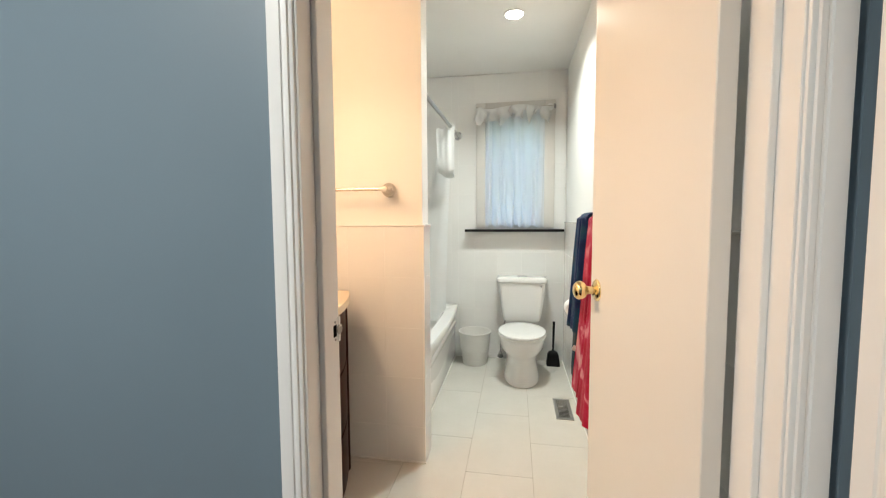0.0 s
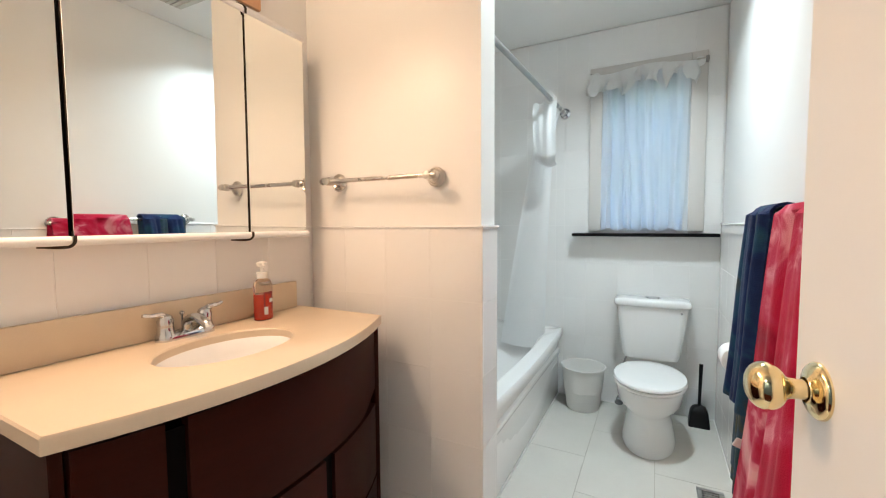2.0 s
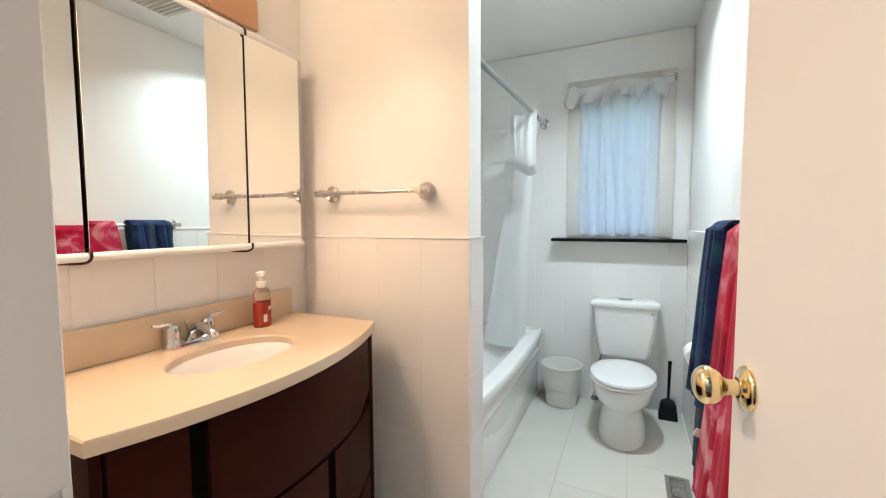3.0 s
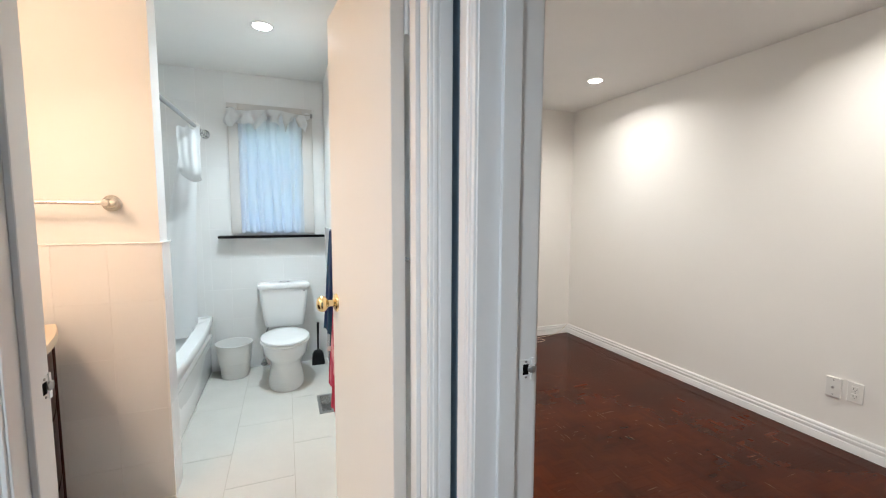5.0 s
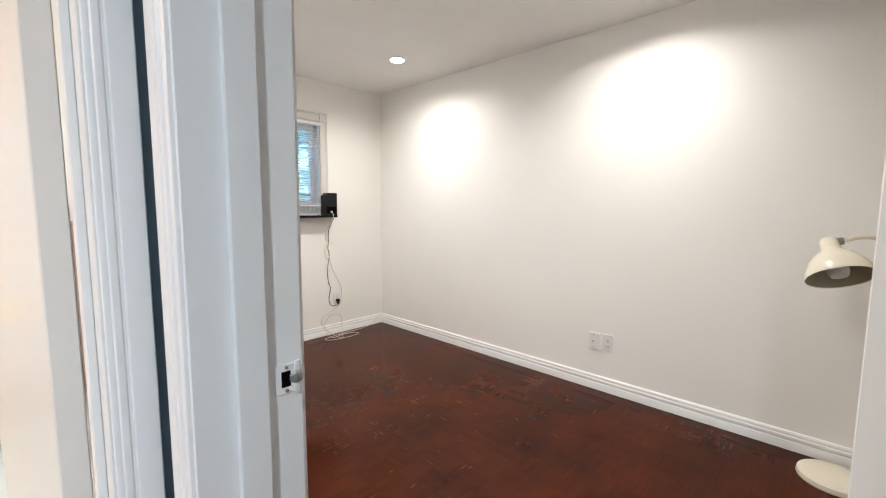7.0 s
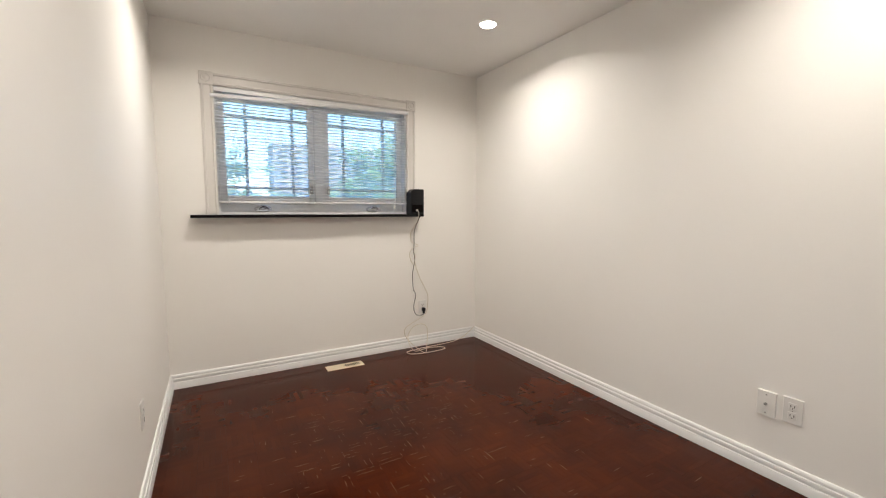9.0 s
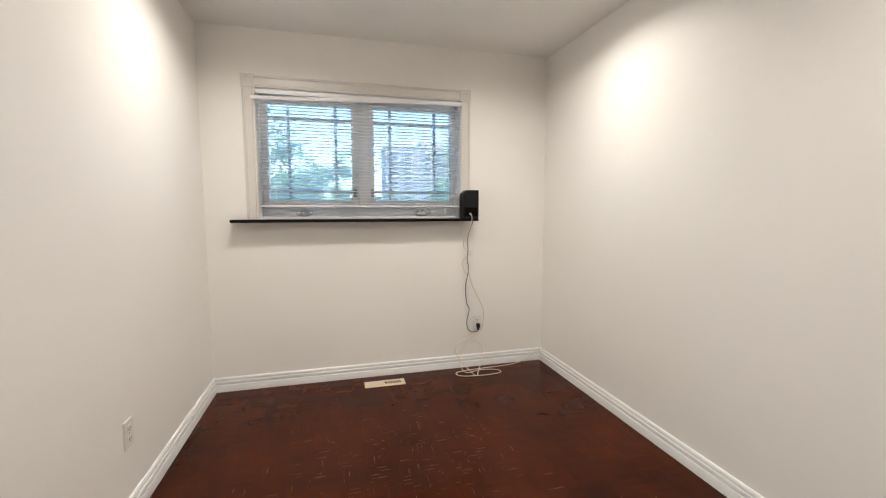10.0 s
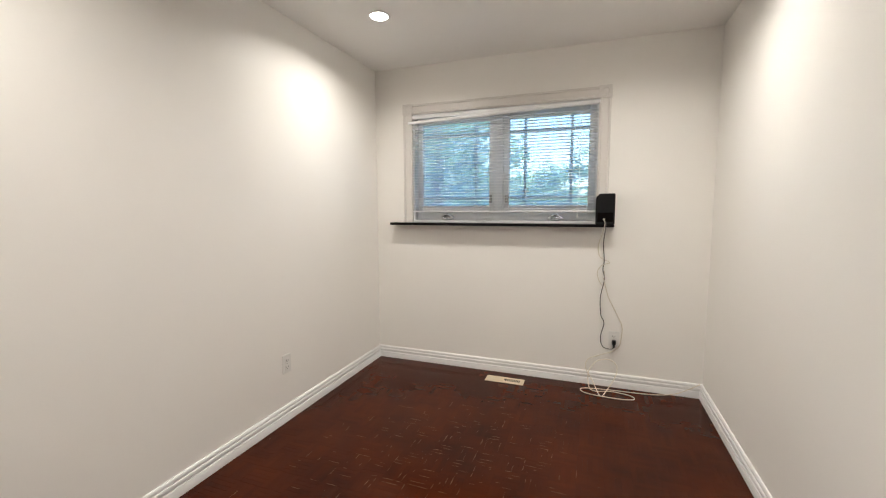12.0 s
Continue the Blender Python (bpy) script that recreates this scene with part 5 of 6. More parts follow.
def flap(u, v):
    """A smooth fold that hangs from the rod and curls in at its foot."""
    hang = 0.30 + 0.035 * math.sin(u * math.pi * 0.8)
    curl = max(0.0, v - 0.72) / 0.28
    fall = min(v, 0.72) / 0.72 + 0.16 * math.sin(curl * math.pi / 2)
    return Vector((-0.478 + 0.146 * u + 0.030 * v * (1 - u) - 0.012 * math.sin(curl * 2.2), 3.500 - 0.045 * math.sin(min(v / 0.8, 1) * 2.6) + 0.075 * curl * curl + 0.006 * math.sin(u * 6 + 1.5 * v) + 0.004 * math.sin(u * 17) * (1 - v), RZ - 0.004 - hang * fall - 0.02 * (1 - u) * (1 - v) + 0.008 * math.sin(u * 15) * max(0, 1 - 5 * v)))


bm = B()
sheet(bm, flap, 48, 32, 0.0014)
part("folded_flap", bm, M_SHOWER, sc, "hem folded up over the rod")
for y in (3.43, 3.46, 3.49, 3.61, 3.69, 3.77):
    bm = B()
    tube(bm, [Vector((RX + 0.026 * math.sin(a), y, RZ - 0.012 + 0.028 * math.cos(a))) for a in [2 * math.pi * i / 16 for i in range(17)]], 0.0022, 6, False)
    part("ring", bm, M_PLASTW, sc)

# ---- toilet, bin, brush, vent, paper ----
toilet = thing("toilet", 0.18, 3.5, 0, "white porcelain two-piece toilet with closed lid", "toilet")
TCX = 0.180


def oval(cx, y_front, y_back, w, z, n=40, square=0.0):
    """An egg-shaped loop: round to the front, squarer to the back."""
    cy_ = (y_front + y_back) / 2
    ry = (y_back - y_front) / 2
    out = []
    for i in range(n):
        a = 2 * math.pi * i / n
        s, c = math.sin(a), math.cos(a)
        p = 1 - square * (0.45 if s > 0 else 0.1)
        out.append(Vector((cx + w * math.copysign(abs(c) ** p, c), cy_ + ry * math.copysign(abs(s) ** p, s), z)))
    return out


bm = B()
ring_mesh(bm, [oval(TCX, 3.275, 3.80, 0.134, BFLOOR, square=0.3), oval(TCX, 3.275, 3.80, 0.134, 0.045, square=0.3), oval(TCX, 3.282, 3.80, 0.129, 0.07, square=0.3), oval(TCX, 3.298, 3.80, 0.116, 0.14), oval(TCX, 3.296, 3.79, 0.112, 0.20), oval(TCX, 3.262, 3.78, 0.130, 0.245), oval(TCX, 3.225, 3.78, 0.159, 0.285),
               oval(TCX, 3.215, 3.78, 0.166, 0.335), oval(TCX, 3.208, 3.78, 0.172, 0.365), oval(TCX, 3.212, 3.78, 0.170, 0.378)])
part("bowl", bm, M_PORC, toilet, angle=80)
bm = B()
ring_mesh(bm, [oval(TCX, 3.204, 3.66, 0.174, 0.380), oval(TCX, 3.200, 3.665, 0.177, 0.386), oval(TCX, 3.204, 3.66, 0.174, 0.394)])
part("seat", bm, M_PLASTW, toilet, "white plastic seat")
bm = B()
ring_mesh(bm, [oval(TCX, 3.206, 3.67, 0.173, 0.397), oval(TCX, 3.200, 3.675, 0.177, 0.402), oval(TCX, 3.204, 3.67, 0.173, 0.412), oval(TCX, 3.225, 3.655, 0.155, 0.417), oval(TCX, 3.30, 3.60, 0.09, 0.419)])
part("lid", bm, M_PORC, toilet, "closed white lid")


def trect(w, y0, y1, z, r=0.03):
    return rrect(TCX - w, TCX + w, y0, y1, z, r, 6)


bm = B()
ring_mesh(bm, [trect(0.145, 3.735, 3.885, 0.405), trect(0.155, 3.725, 3.885, 0.43), trect(0.175, 3.715, 3.885, 0.58), trect(0.188, 3.708, 3.885, 0.722)])
part("tank", bm, M_PORC, toilet, angle=60)
bm = B()
ring_mesh(bm, [trect(0.198, 3.700, 3.888, 0.724, 0.035), trect(0.204, 3.694, 3.890, 0.732, 0.036), trect(0.204, 3.694, 3.890, 0.752, 0.036), trect(0.198, 3.700, 3.886, 0.762, 0.034), trect(0.15, 3.74, 3.86, 0.766, 0.03)])
tl = part("tank_lid", bm, M_PORC, toilet, angle=60)
bm = B()
lathe(bm, [(0.045, 0.0), (0.045, 0.004), (0.038, 0.009), (0.0, 0.010)], pose(TCX + 0.005, 3.79, 0.7655), 28, 1.0, 0.6)
part("flush_button", bm, M_CHROME, tl, "chrome oval flush button")
bm = B()
lathe(bm, [(0.006, 0), (0.006, 0.012), (0.003, 0.014)], pose(TCX + 0.155, 3.71, 0.70, 90), 12)
part("bolt_cap", bm, M_STEEL, toilet)
VX, VZ = 0.008, 0.085
valve = thing("supply_valve", VX, 3.89, VZ, "small grey metal water valve beside the toilet", "water valve")
bm = B()
tube(bm, [(VX, 3.892, VZ), (VX, 3.80, VZ)], 0.011, 12)
lathe(bm, [(0.016, -0.02), (0.019, -0.016), (0.019, 0.016), (0.013, 0.022), (0.011, 0.034)], pose(VX, 3.815, VZ), 16)
part("body", bm, M_STEEL, valve)
bm = B()
lathe(bm, [(0.0, 0.0), (0.020, 0.0), (0.022, 0.004), (0.022, 0.012), (0.0, 0.014)], pose(VX, 3.80, VZ, 90), 16, 1.15, 0.75)
part("handle", bm, M_CRANK, valve)
bm = B()
tube(bm, smooth_path([(VX, 3.815, VZ + 0.03), (VX + 0.002, 3.815, 0.20), (VX + 0.02, 3.81, 0.32), (VX + 0.045, 3.80, 0.41)], 5), 0.006, 8)
part("hose", bm, M_STEEL, valve, "braided steel hose")

bin_ = thing("waste_bin", -0.205, 3.755, BFLOOR, "white tapered plastic waste bin, empty", "waste bin")
bm = B()
lathe(bm, [(0.0, 0.0), (0.096, 0.0), (0.100, 0.006), (0.114, 0.118), (0.118, 0.122), (0.132, 0.264), (0.139, 0.268), (0.140, 0.274), (0.136, 0.277), (0.131, 0.274), (0.128, 0.264), (0.094, 0.012), (0.0, 0.010)], pose(-0.205, 3.752, BFLOOR), 44)
part("bucket", bm, M_PLASTW, bin_)

brush = thing("toilet_brush", 0.44, 3.80, BFLOOR, "black plastic toilet brush in its square holder", "toilet brush")
bm = B()
ring_mesh(bm, [rrect(0.388, 0.494, 3.755, 3.845, BFLOOR, 0.010), rrect(0.388, 0.494, 3.755, 3.845, 0.048, 0.010), rrect(0.396, 0.486, 3.760, 3.840, 0.115, 0.014), rrect(0.406, 0.476, 3.768, 3.832, 0.138, 0.02), rrect(0.424, 0.460, 3.782, 3.818, 0.150, 0.016)])
part("holder", bm, M_BLACKPL, brush)
bm = B()
tube(bm, [(0.441, 3.80, 0.14), (0.443, 3.80, 0.27), (0.445, 3.80, 0.395)], [0.008, 0.009, 0.011], 12)
part("handle", bm, M_BLACKPL, brush)

bv = thing("floor_register", 0.43, 3.03, BFLOOR, "grey steel floor register in the bathroom tiles", "floor vent")
bm = B()
for d in ((0.380, 0.484, 2.845, 2.865), (0.380, 0.484, 3.110, 3.130), (0.380, 0.400, 2.865, 3.110), (0.464, 0.484, 2.865, 3.110)):
    box(bm, *d, BFLOOR, BFLOOR + 0.006, bevel=0.0015)
part("frame", bm, M_STEEL, bv)
bx("well", (0.400, 0.464, 2.865, 3.110, BFLOOR, BFLOOR + 0.0015), M_SLOT, bv)
bx("damper", (0.405, 0.459, 2.98, 3.105, BFLOOR + 0.002, BFLOOR + 0.004), M_NICKEL, bv)
for i in range(14):
    bx("louvre", (0.400, 0.464, 2.870 + i * 0.0172, 2.877 + i * 0.0172, BFLOOR + 0.002, BFLOOR + 0.0052), M_STEEL, bv)

tp = thing("toilet_paper", BE - 0.05, 2.96, 0.69, "white toilet paper roll on a wall holder", "toilet paper")
bm = B()
lathe(bm, [(0.02, -0.05), (0.047, -0.05), (0.049, -0.047), (0.049, 0.047), (0.047, 0.05), (0.02, 0.05)], pose(BE - 0.052, 2.96, 0.69, 90), 32)
part("roll", bm, mat("white_tissue", (0.84, 0.84, 0.83), 0.95, bump=0.2, grain=90), tp)
bm = B()
tube(bm, [(BE, 3.02, 0.69), (BE - 0.052, 3.02, 0.69), (BE - 0.052, 2.90, 0.69)], 0.007, 10)
lathe(bm, [(0.022, 0), (0.022, 0.006), (0.012, 0.012)], pose(BE, 3.02, 0.69, 0, -90, 0), 18)
part("holder", bm, M_PLASTW, tp)

# ---- outside ----
bm = B()
bmesh.ops.create_circle(bm, cap_ends=True, radius=900, segments=64, matrix=Matrix.Translation((0, 0, -1.0)))
solid("ground", bm, M_GRASS, "lawn reaching to the horizon", "ground", kind="structure", smooth=False)


def leaf_cloud(bm, tips, per, spread, size, rnd):
    for t in tips:
        for _ in range(per):
            c = Vector(t) + Vector((rnd.gauss(0, spread), rnd.gauss(0, spread), rnd.gauss(0, spread * 0.7)))
            a = Vector((rnd.uniform(-1, 1), rnd.uniform(-1, 1), rnd.uniform(-0.6, 0.6))).normalized()
            b = a.orthogonal().normalized()
            s = size * rnd.uniform(0.6, 1.4)
            b = (b + a.cross(b) * rnd.uniform(-1, 1)).normalized()
            q = [c - a * s, c + b * s * 0.45 - a * s * 0.1, c + a * s, c - b * s * 0.45 - a * s * 0.1]
            bm.faces.new([bm.verts.new(p) for p in q])


def tree(x, y, height, radius, first, seed, leaf, per, size, label, limbs=9):
    rnd = random.Random(seed)
    t = thing("tree", x, y, -1.0, label, "tree")
    bm_ = B()
    tube(bm_, smooth_path([(x, y, -1.05), (x + 0.1, y, height * 0.35), (x - 0.1, y + 0.1, height * 0.7), (x, y, height * 0.92)], 4), [0.03 * height * (1 - 0.85 * i / 12) for i in range(13)], 10)
    tips = []
    for i in range(limbs):
        z0 = first + (height * 0.85 - first) * (i + rnd.random()) / limbs
        a = rnd.uniform(0, 6.28)
        reach = radius * (1.05 - 0.55 * (z0 - first) / max(height - first, 0.1)) * rnd.uniform(0.7, 1.1)
        p = [Vector((x, y, z0))]
        for k in (0.35, 0.7, 1.0):
            p.append(Vector((x + math.cos(a) * reach * k + rnd.uniform(-0.2, 0.2), y + math.sin(a) * reach * k + rnd.uniform(-0.2, 0.2), z0 + reach * 0.30 * k + rnd.uniform(-0.2, 0.2))))
        pts = smooth_path(p, 3)
        tube(bm_, pts, [0.010 * height * (1 - 0.9 * j / (len(pts) - 1)) for j in range(len(pts))], 6)
        for q in pts[3:]:
            for _ in range(2):
                tips.append(q + Vector((rnd.gauss(0, radius * 0.13), rnd.gauss(0, radius * 0.13), rnd.gauss(0, radius * 0.10))))
    part("trunk", bm_, M_BARK, t)
    bm_ = B()
    leaf_cloud(bm_, tips, per, radius * 0.085, size, rnd)
    part("crown", bm_, leaf, t, smooth=False)


tree(-2.3, 13.0, 8.5, 3.1, 0.2, 3, M_LEAF, 70, 0.075, "leafy green deciduous tree in the yard", 16)
tree(0.9, 19.0, 2.9, 2.4, -0.4, 5, M_LEAF, 64, 0.085, "low rounded leafy tree behind the yard", 12)
tree(7.3, 15.5, 4.2, 2.6, -0.3, 7, M_LEAF2, 70, 0.08, "bright green leafy tree beside the house", 13)
tree(-6.0, 22.0, 7.5, 4.0, 0.0, 8, M_LEAF, 30, 0.16, "dark green leafy tree further off", 12)

rnd = random.Random(11)
bm = B()
tips = []
for i in range(90):
    a = radians(rnd.uniform(60, 120))
    d = rnd.uniform(90, 150)
    r = rnd.uniform(2, 4)
    for k in range(10):
        tips.append((d * math.cos(a) + rnd.gauss(0, r), d * math.sin(a) + rnd.gauss(0, r), -1 + abs(rnd.gauss(2.5, 1.8))))
leaf_cloud(bm, tips, 14, 1.0, 0.9, rnd)
solid("far_trees", bm, M_LEAF, "hazy band of distant treetops", "trees", kind="stuff", smooth=False)

block = thing("apartment_building", 60, 262, -1, "tall pink-brown apartment block far beyond the trees", "building")
AX0, AX1, AY0, AY1, AZ = 32.0, 92.0, 250.0, 272.0, 38.0
STOREYS, BAYS = 13, 15
bx("wall", (AX0, AX1, AY0, AY1, -1, AZ), M_BRICKFAR, block)
bx("roof", (AX0 - 0.4, AX1 + 0.4, AY0 - 0.4, AY1 + 0.4, AZ, AZ + 1.2), M_CONC, block)
bx("penthouse", (55, 70, 256, 266, AZ + 1.2, AZ + 5), M_BRICKFAR, block)
sh, bw_ = (AZ - 0) / STOREYS, (AX1 - AX0) / BAYS
bm = B()
box(bm, -bw_ * 0.32, bw_ * 0.32, -0.25, 0.05, 0.9, 2.4)
wmesh = finish(bm, "window", M_FARGLASS, False)
bm = B()
box(bm, -bw_ * 0.48, bw_ * 0.48, -1.6, 0.0, -0.15, 0.0)
box(bm, -bw_ * 0.48, bw_ * 0.48, -1.6, -1.5, 0.0, 1.05)
bmesh_b = finish(bm, "balcony", M_CONC, False)
bm = B()
box(bm, AX0 - 0.1, AX1 + 0.1, -0.12, 0.0, -0.12, 0.12)
band = finish(bm, "floor_band", M_CONC, False)
base = root_of(block)
for s in range(STOREYS):
    ob = new("floor_band", band)
    ob.parent = block
    ob.location = Vector((0, AY0, s * sh)) - base
    for k in range(BAYS):
        ob = new("window", wmesh)
        ob.parent = block
        ob.location = Vector((AX0 + (k + 0.5) * bw_, AY0, s * sh)) - base
        if k % 5 in (1, 3) and s:
            ob = new("balcony", bmesh_b)
            ob.parent = block
            ob.location = Vector((AX0 + (k + 0.5) * bw_, AY0, s * sh)) - base

# ---- tiles ----
tile_cache = {}


def tile_piece(parent, m, w, h, material, name="tile", thick=0.008, gap=0.0013):
    """One tile lying in local x-y, its face at +z."""
    key = (round(w, 4), round(h, 4), material.name)
    if key not in tile_cache:
        bm_ = B()
        a, c, e = w / 2 - gap / 2, h / 2 - gap / 2, 0.0006
        ring_mesh(bm_, [[Vector((-a, -c, 0)), Vector((a, -c, 0)), Vector((a, c, 0)), Vector((-a, c, 0))], [Vector((-a, -c, thick - e)), Vector((a, -c, thick - e)), Vector((a, c, thick - e)), Vector((-a, c, thick - e))],
                       [Vector((-a + e, -c + e, thick)), Vector((a - e, -c + e, thick)), Vector((a - e, c - e, thick)), Vector((-a + e, c - e, thick))]], False, True)
        tile_cache[key] = finish(bm_, name, material, False)
    ob_ = new(name, tile_cache[key])
    ob_.parent = parent
    ob_.matrix_basis = m


def cuts(a, b, step, phase):
    """Joint places from a to b, on a grid of that step through phase."""
    k = math.ceil((a - phase) / step + 1e-6)
    out = [a]
    while phase + k * step < b - 0.004:
        if phase + k * step > a + 0.004:
            out.append(phase + k * step)
        k += 1
    return out + [b]


def tile_wall(parent, origin, across, normal, a0, a1, z0, z1, step, zstep, phase, zphase, hole=None, material=None):
    """Tiles a wall: origin on the wall at a = 0, z = 0."""
    across, normal, up = Vector(across), Vector(normal), Vector((0, 0, 1))
    bed = B()
    zs = cuts(z0, z1, zstep, zphase)
    for zi, zj in zip(zs, zs[1:]):
        xs = cuts(a0, a1, step, phase)
        if hole and zi < hole[3] and zj > hole[2]:
            xs = sorted(set(x for x in xs if x <= hole[0] or x >= hole[1]) | {hole[0], hole[1]})
        for xi, xj in zip(xs, xs[1:]):
            za, zb = zi, zj
            if hole and xi < hole[1] - 0.001 and xj > hole[0] + 0.001 and zi < hole[3] and zj > hole[2]:
                if zi < hole[2] - 0.01:
                    zb = hole[2]
                elif zj > hole[3] + 0.01:
                    za = hole[3]
                else:
                    continue
            if xj - xi < 0.006 or zb - za < 0.006:
                continue
            c = Vector(origin) + across * ((xi + xj) / 2) + up * ((za + zb) / 2) + normal * random.uniform(-0.0003, 0.0003)
            x_ = across if across.cross(up).dot(normal) > 0 else -across
            m = Matrix(((x_.x, up.x, normal.x, c.x), (x_.y, up.y, normal.y, c.y), (x_.z, up.z, normal.z, c.z), (0, 0, 0, 1)))
            tile_piece(parent, m, xj - xi, zb - za, material or M_TILE)
            vs = box(bed, -(xj - xi) / 2, (xj - xi) / 2, -(zb - za) / 2, (zb - za) / 2, 0.0, 0.0069)
            bmesh.ops.transform(bed, matrix=m, verts=vs)
    part("grout_bed", bed, M_GROUT, parent, smooth=False)


TW, TH, TOP = 0.200, 0.2485, 1.208
tile_wall(bath_north, (0, NORTH + 0.008, 0), (1, 0, 0), (0, -1, 0), TX1 + 0.02, BE, 0, BCEIL, TW, TH, -0.02, TOP, (BWIN[0] - 0.06, BWIN[1] + 0.06, BWIN[2] - 0.02, BWIN[3] + 0.06))
tile_wall(bath_north, (0, NORTH + 0.008, 0), (1, 0, 0), (0, -1, 0), BW, TX1 + 0.02, 0.50, BCEIL, TW, TH, -0.02, TOP)
tile_wall(bath_east, (BE + 0.008, 0, 0), (0, 1, 0), (-1, 0, 0), BS, NORTH, 0, TOP, TW, TH, 0.0, TOP)
tile_wall(bath_west, (BW - 0.008, 0, 0), (0, 1, 0), (1, 0, 0), BS, PART_S, 0, TOP, TW, TH, 0.06, TOP)
tile_wall(bath_west, (BW - 0.008, 0, 0), (0, 1, 0), (1, 0, 0), PART_N, NORTH, 0.50, BCEIL, TW, TH, 0.06, TOP)
tile_wall(partition, (0, PART_S + 0.008, 0), (1, 0, 0), (0, -1, 0), BW, PART_E, 0, TOP, 0.19, TH, -0.503, TOP)
tile_wall(partition, (PART_E - 0.008, 0, 0), (0, 1, 0), (1, 0, 0), PART_S, PART_N, 0, TOP, TW, TH, 0.0, TOP)
for nm, dims in (("trim_tile_ledge_east", (BE - 0.004, BE + 0.008, BS, NORTH, TOP, TOP + 0.008)), ("trim_tile_ledge_partition", (BW, PART_E + 0.005, PART_S - 0.005, PART_S + 0.008, TOP, TOP + 0.008)),
                 ("trim_tile_ledge_partition_end", (PART_E - 0.008, PART_E + 0.005, PART_S + 0.008, PART_N + 0.004, TOP, TOP + 0.008)), ("trim_tile_ledge_west", (BW - 0.008, BW + 0.004, BS, PART_S, TOP, TOP + 0.008))):
    bm = B()
    box(bm, *dims, bevel=0.002)
    solid(nm, bm, M_TILE, "thin white tile ledge", "tile trim", kind="structure")
for nm, dims in (("trim_floor_caulk_east", (BE - 0.006, BE, BS, NORTH, BFLOOR, BFLOOR + 0.008)), ("trim_floor_caulk_partition", (BW, PART_E + 0.005, PART_S - 0.006, PART_S, BFLOOR, BFLOOR + 0.008)), ("trim_floor_caulk_north", (TX1, BE, NORTH - 0.006, NORTH, BFLOOR, BFLOOR + 0.008))):
    bm = B()
    box(bm, *dims, bevel=0.002)
    solid(nm, bm, M_PLASTW, "white caulk bead along the floor", "caulk", kind="structure")

FT_W, FT_L = 0.316, 0.610
cols = cuts(BW, BE, FT_W, -0.102)
for k, (xi, xj) in enumerate(zip(cols, cols[1:])):
    ys = cuts(1.04, NORTH, FT_L, 2.245 + (FT_L / 2 if (k + round((-0.102 - BW) / FT_W + 0.5)) % 2 else 0))
    for yi, yj in zip(ys, ys[1:]):
        if xj <= TX1 - 0.3 and yi >= PART_N:
            continue
        tile_piece(floor_bath, Matrix.Translation(((xi + xj) / 2, (yi + yj) / 2, BFLOOR - 0.008)), xj - xi, yj - yi, M_FTILE, gap=0.0018)

# ---- parquet: squares of five strips, turned by turns ----
SQ, NST = 0.127, 5
field_v, field_f = [], []
strip_cache = {}


def strip_box(x0, x1, y0, y1, z):
    g, e = 0.00012, 0.00012
    lo = [(x0 + g, y0 + g), (x1 - g, y0 + g), (x1 - g, y1 - g), (x0 + g, y1 - g)]
    hi = [(x0 + g + e, y0 + g + e), (x1 - g - e, y0 + g + e), (x1 - g - e, y1 - g - e), (x0 + g + e, y1 - g - e)]
    v = [(x, y, -0.004) for x, y in lo] + [(x, y, z - e) for x, y in lo] + [(x, y, z) for x, y in hi]
    f_ = []
    for r in (0, 4):
        for k in range(4):
            j = (k + 1) % 4
            f_.append((r + k, r + j, r + 4 + j, r + 4 + k))
    return v, f_ + [(8, 9, 10, 11)]


rnd = random.Random(21)
nx_, ny_ = int((EAST - 0.62) / SQ) + 1, int((NORTH - SOUTH) / SQ) + 1
for i in range(nx_):
    for j in range(ny_):
        bx0, by0 = 0.62 + i * SQ, SOUTH + j * SQ
        for k in range(NST):
            if (i + j) % 2:
                x0, x1, y0, y1 = bx0, bx0 + SQ, by0 + k * SQ / NST, by0 + (k + 1) * SQ / NST
            else:
                x0, x1, y0, y1 = bx0 + k * SQ / NST, bx0 + (k + 1) * SQ / NST, by0, by0 + SQ
            x1, y1 = min(x1, EAST), min(y1, NORTH)
            if x1 - x0 < 0.004 or y1 - y0 < 0.004:
                continue
            z = -0.0004 + rnd.choice((0, 0.00008, 0.00016))
            if 1.45 < bx0 < 2.45 and 1.85 < by0 < 2.60:
                key = ((i + j) % 2, round(z, 5))
                if key not in strip_cache:
                    v, f_ = strip_box(-(x1 - x0) / 2, (x1 - x0) / 2, -(y1 - y0) / 2, (y1 - y0) / 2, z)
                    me = bpy.data.meshes.new("parquet_strip")
                    me.from_pydata(v, [], f_)
                    me.materials.append(M_PARQ_O)
                    strip_cache[key] = me
                ob = new("parquet_strip", strip_cache[key])
                ob.parent = floor_bed
                ob.location = ((x0 + x1) / 2, (y0 + y1) / 2, 0)
            else:
                v, f_ = strip_box(x0, x1, y0, y1, z)
                o = len(field_v)
                field_v += v
                field_f += [tuple(o + q for q in face) for face in f_]
me = bpy.data.meshes.new("parquet_field")
me.from_pydata(field_v, [], field_f)
me.materials.append(M_PARQ_I)
pf = new("parquet_field", me)
pf.parent = floor_bed
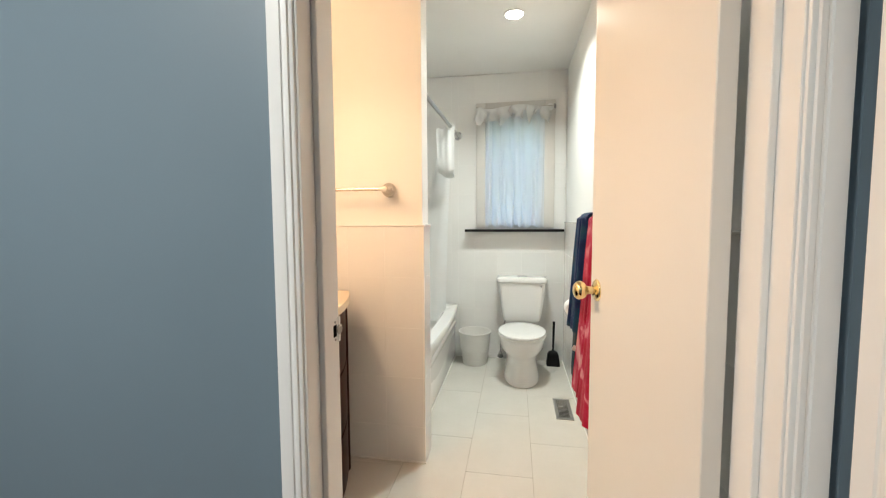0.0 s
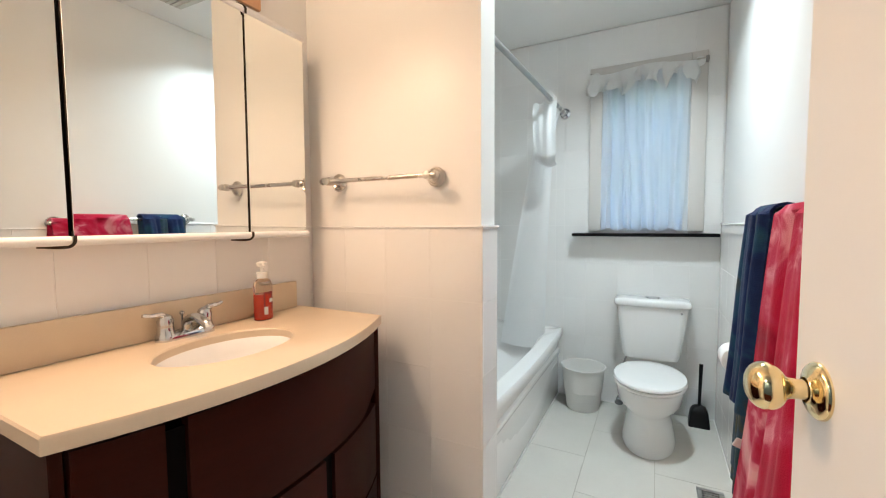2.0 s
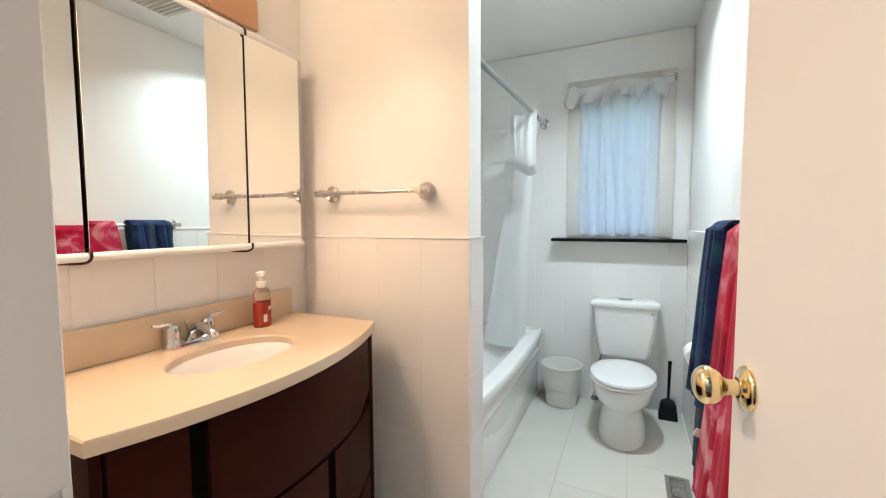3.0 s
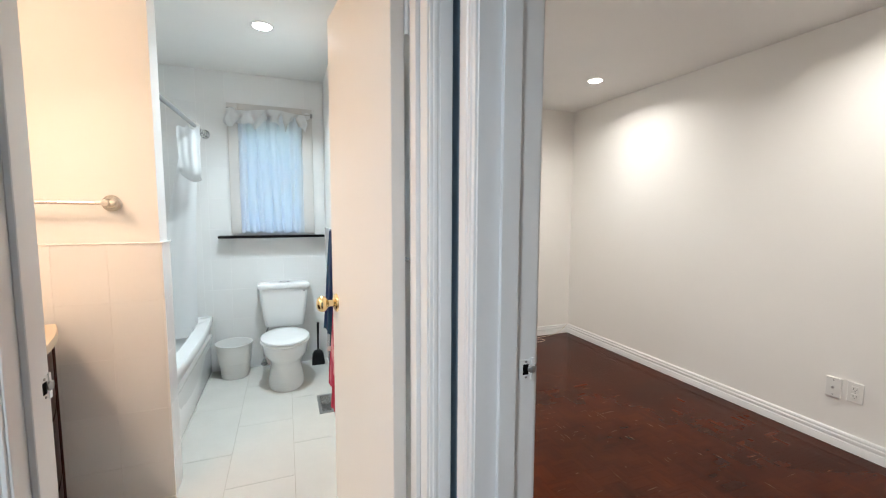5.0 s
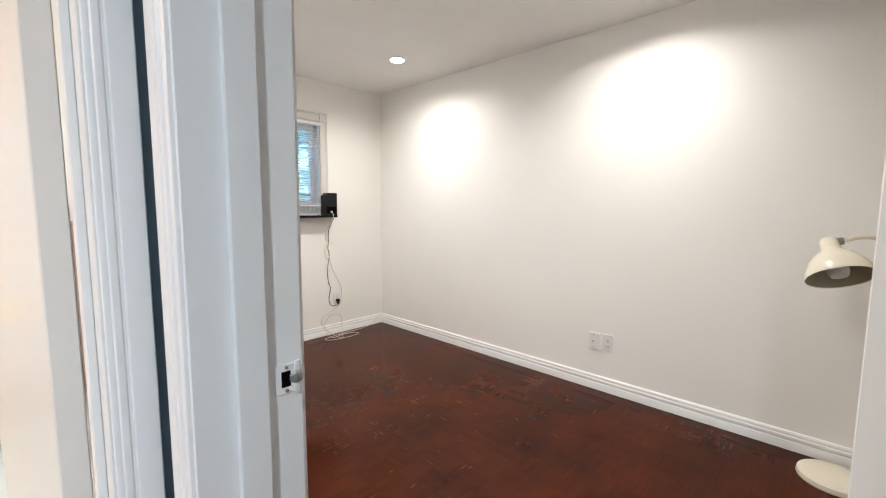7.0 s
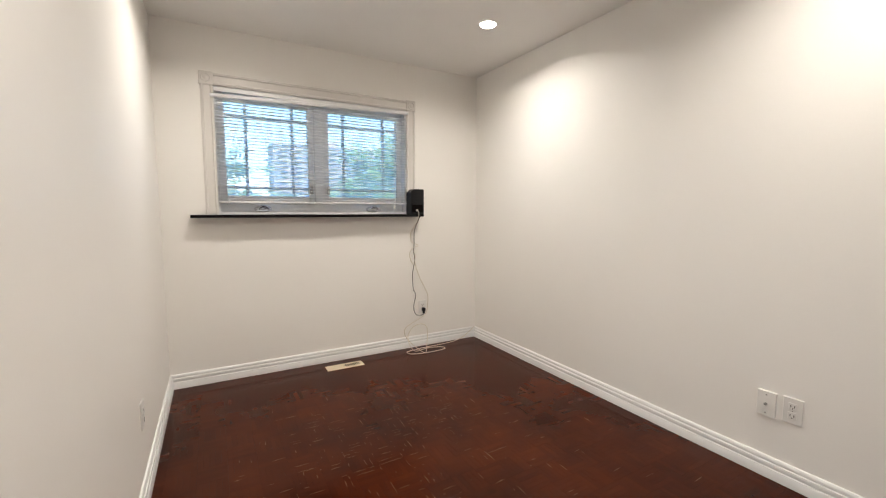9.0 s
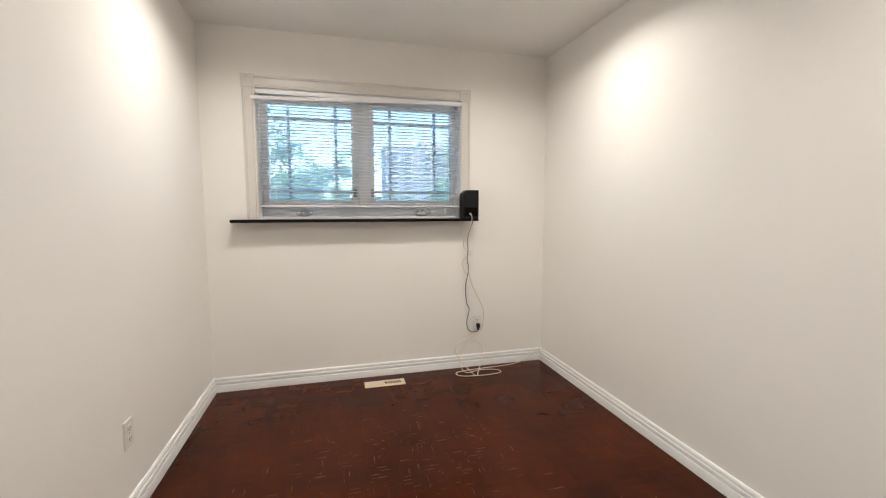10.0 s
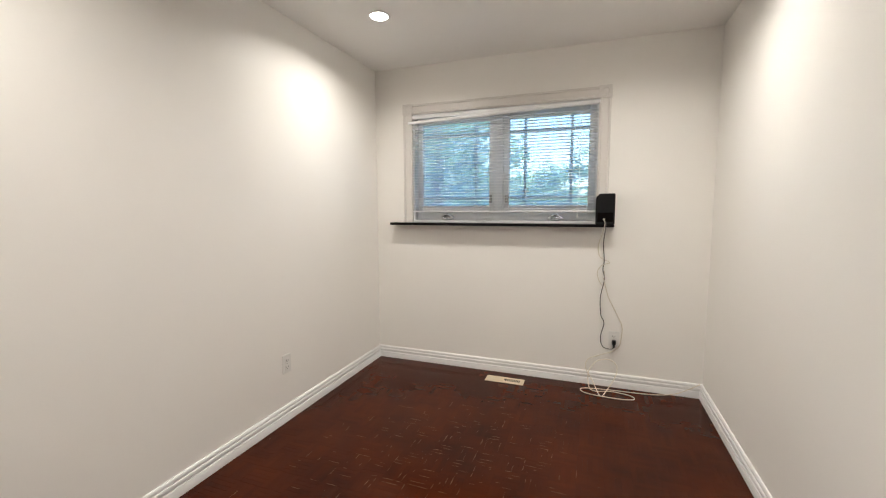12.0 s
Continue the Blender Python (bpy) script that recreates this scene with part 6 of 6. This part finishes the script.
tagged(pf, "worn red-brown parquet strips", kind="stuff")

# bare wood showing where the varnish has worn off along the strips' edges
bm = B()
for cx, cyy, sp, count in ((1.5, 2.65, 0.20, 60), (1.97, 2.65, 0.22, 60), (1.45, 2.33, 0.22, 40), (2.06, 2.9, 0.22, 30), (1.64, 2.9, 0.2, 30), (1.9, 3.1, 0.25, 20), (1.9, 2.1, 0.35, 50), (2.5, 1.9, 0.3, 25), (1.2, 1.3, 0.35, 35), (3.05, 0.76, 0.07, 40)):
    for _ in range(int(count * 1.2)):
        x, y = rnd.gauss(cx, sp), rnd.gauss(cyy, sp)
        i, j = int((x - 0.62) / SQ), int((y - SOUTH) / SQ)
        k = rnd.randint(0, NST) * SQ / NST
        ln, wd = min(rnd.uniform(0.006, 0.070), SQ * 0.8), rnd.uniform(0.0003, 0.0012)
        s = rnd.uniform(0, SQ - ln)
        bx0, by0 = 0.62 + i * SQ, SOUTH + j * SQ
        if (i + j) % 2:
            d = (bx0 + s, bx0 + s + ln, by0 + k - wd, by0 + k + wd)
        else:
            d = (bx0 + k - wd, bx0 + k + wd, by0 + s, by0 + s + ln)
        if d[0] > WEST + 0.03 and d[1] < EAST - 0.03 and d[3] < NORTH - 0.03:
            a, c, e, g = d
            bow_ = rnd.uniform(-0.0012, 0.0012)
            zz = 0.0002
            if (i + j) % 2:
                q = [(a, e), ((a + c) / 2, e + bow_), (c, (e + g) / 2), ((a + c) / 2, g + bow_)]
            else:
                q = [(a, e), (c + bow_, (e + g) / 2), ((a + c) / 2, g), (a + bow_, (e + g) / 2)]
            lo = [bm.verts.new((x_, y_, -0.001)) for x_, y_ in q]
            hi = [bm.verts.new((x_, y_, zz)) for x_, y_ in q]
            bm.faces.new(hi)
            for h_ in range(4):
                bm.faces.new((lo[h_], lo[(h_ + 1) % 4], hi[(h_ + 1) % 4], hi[h_]))
wn_ = new("worn_edges", finish(bm, "worn_edges", M_WORN, False))
wn_.parent = floor_bed
tagged(wn_, "pale bare wood along worn strip edges", kind="stuff")
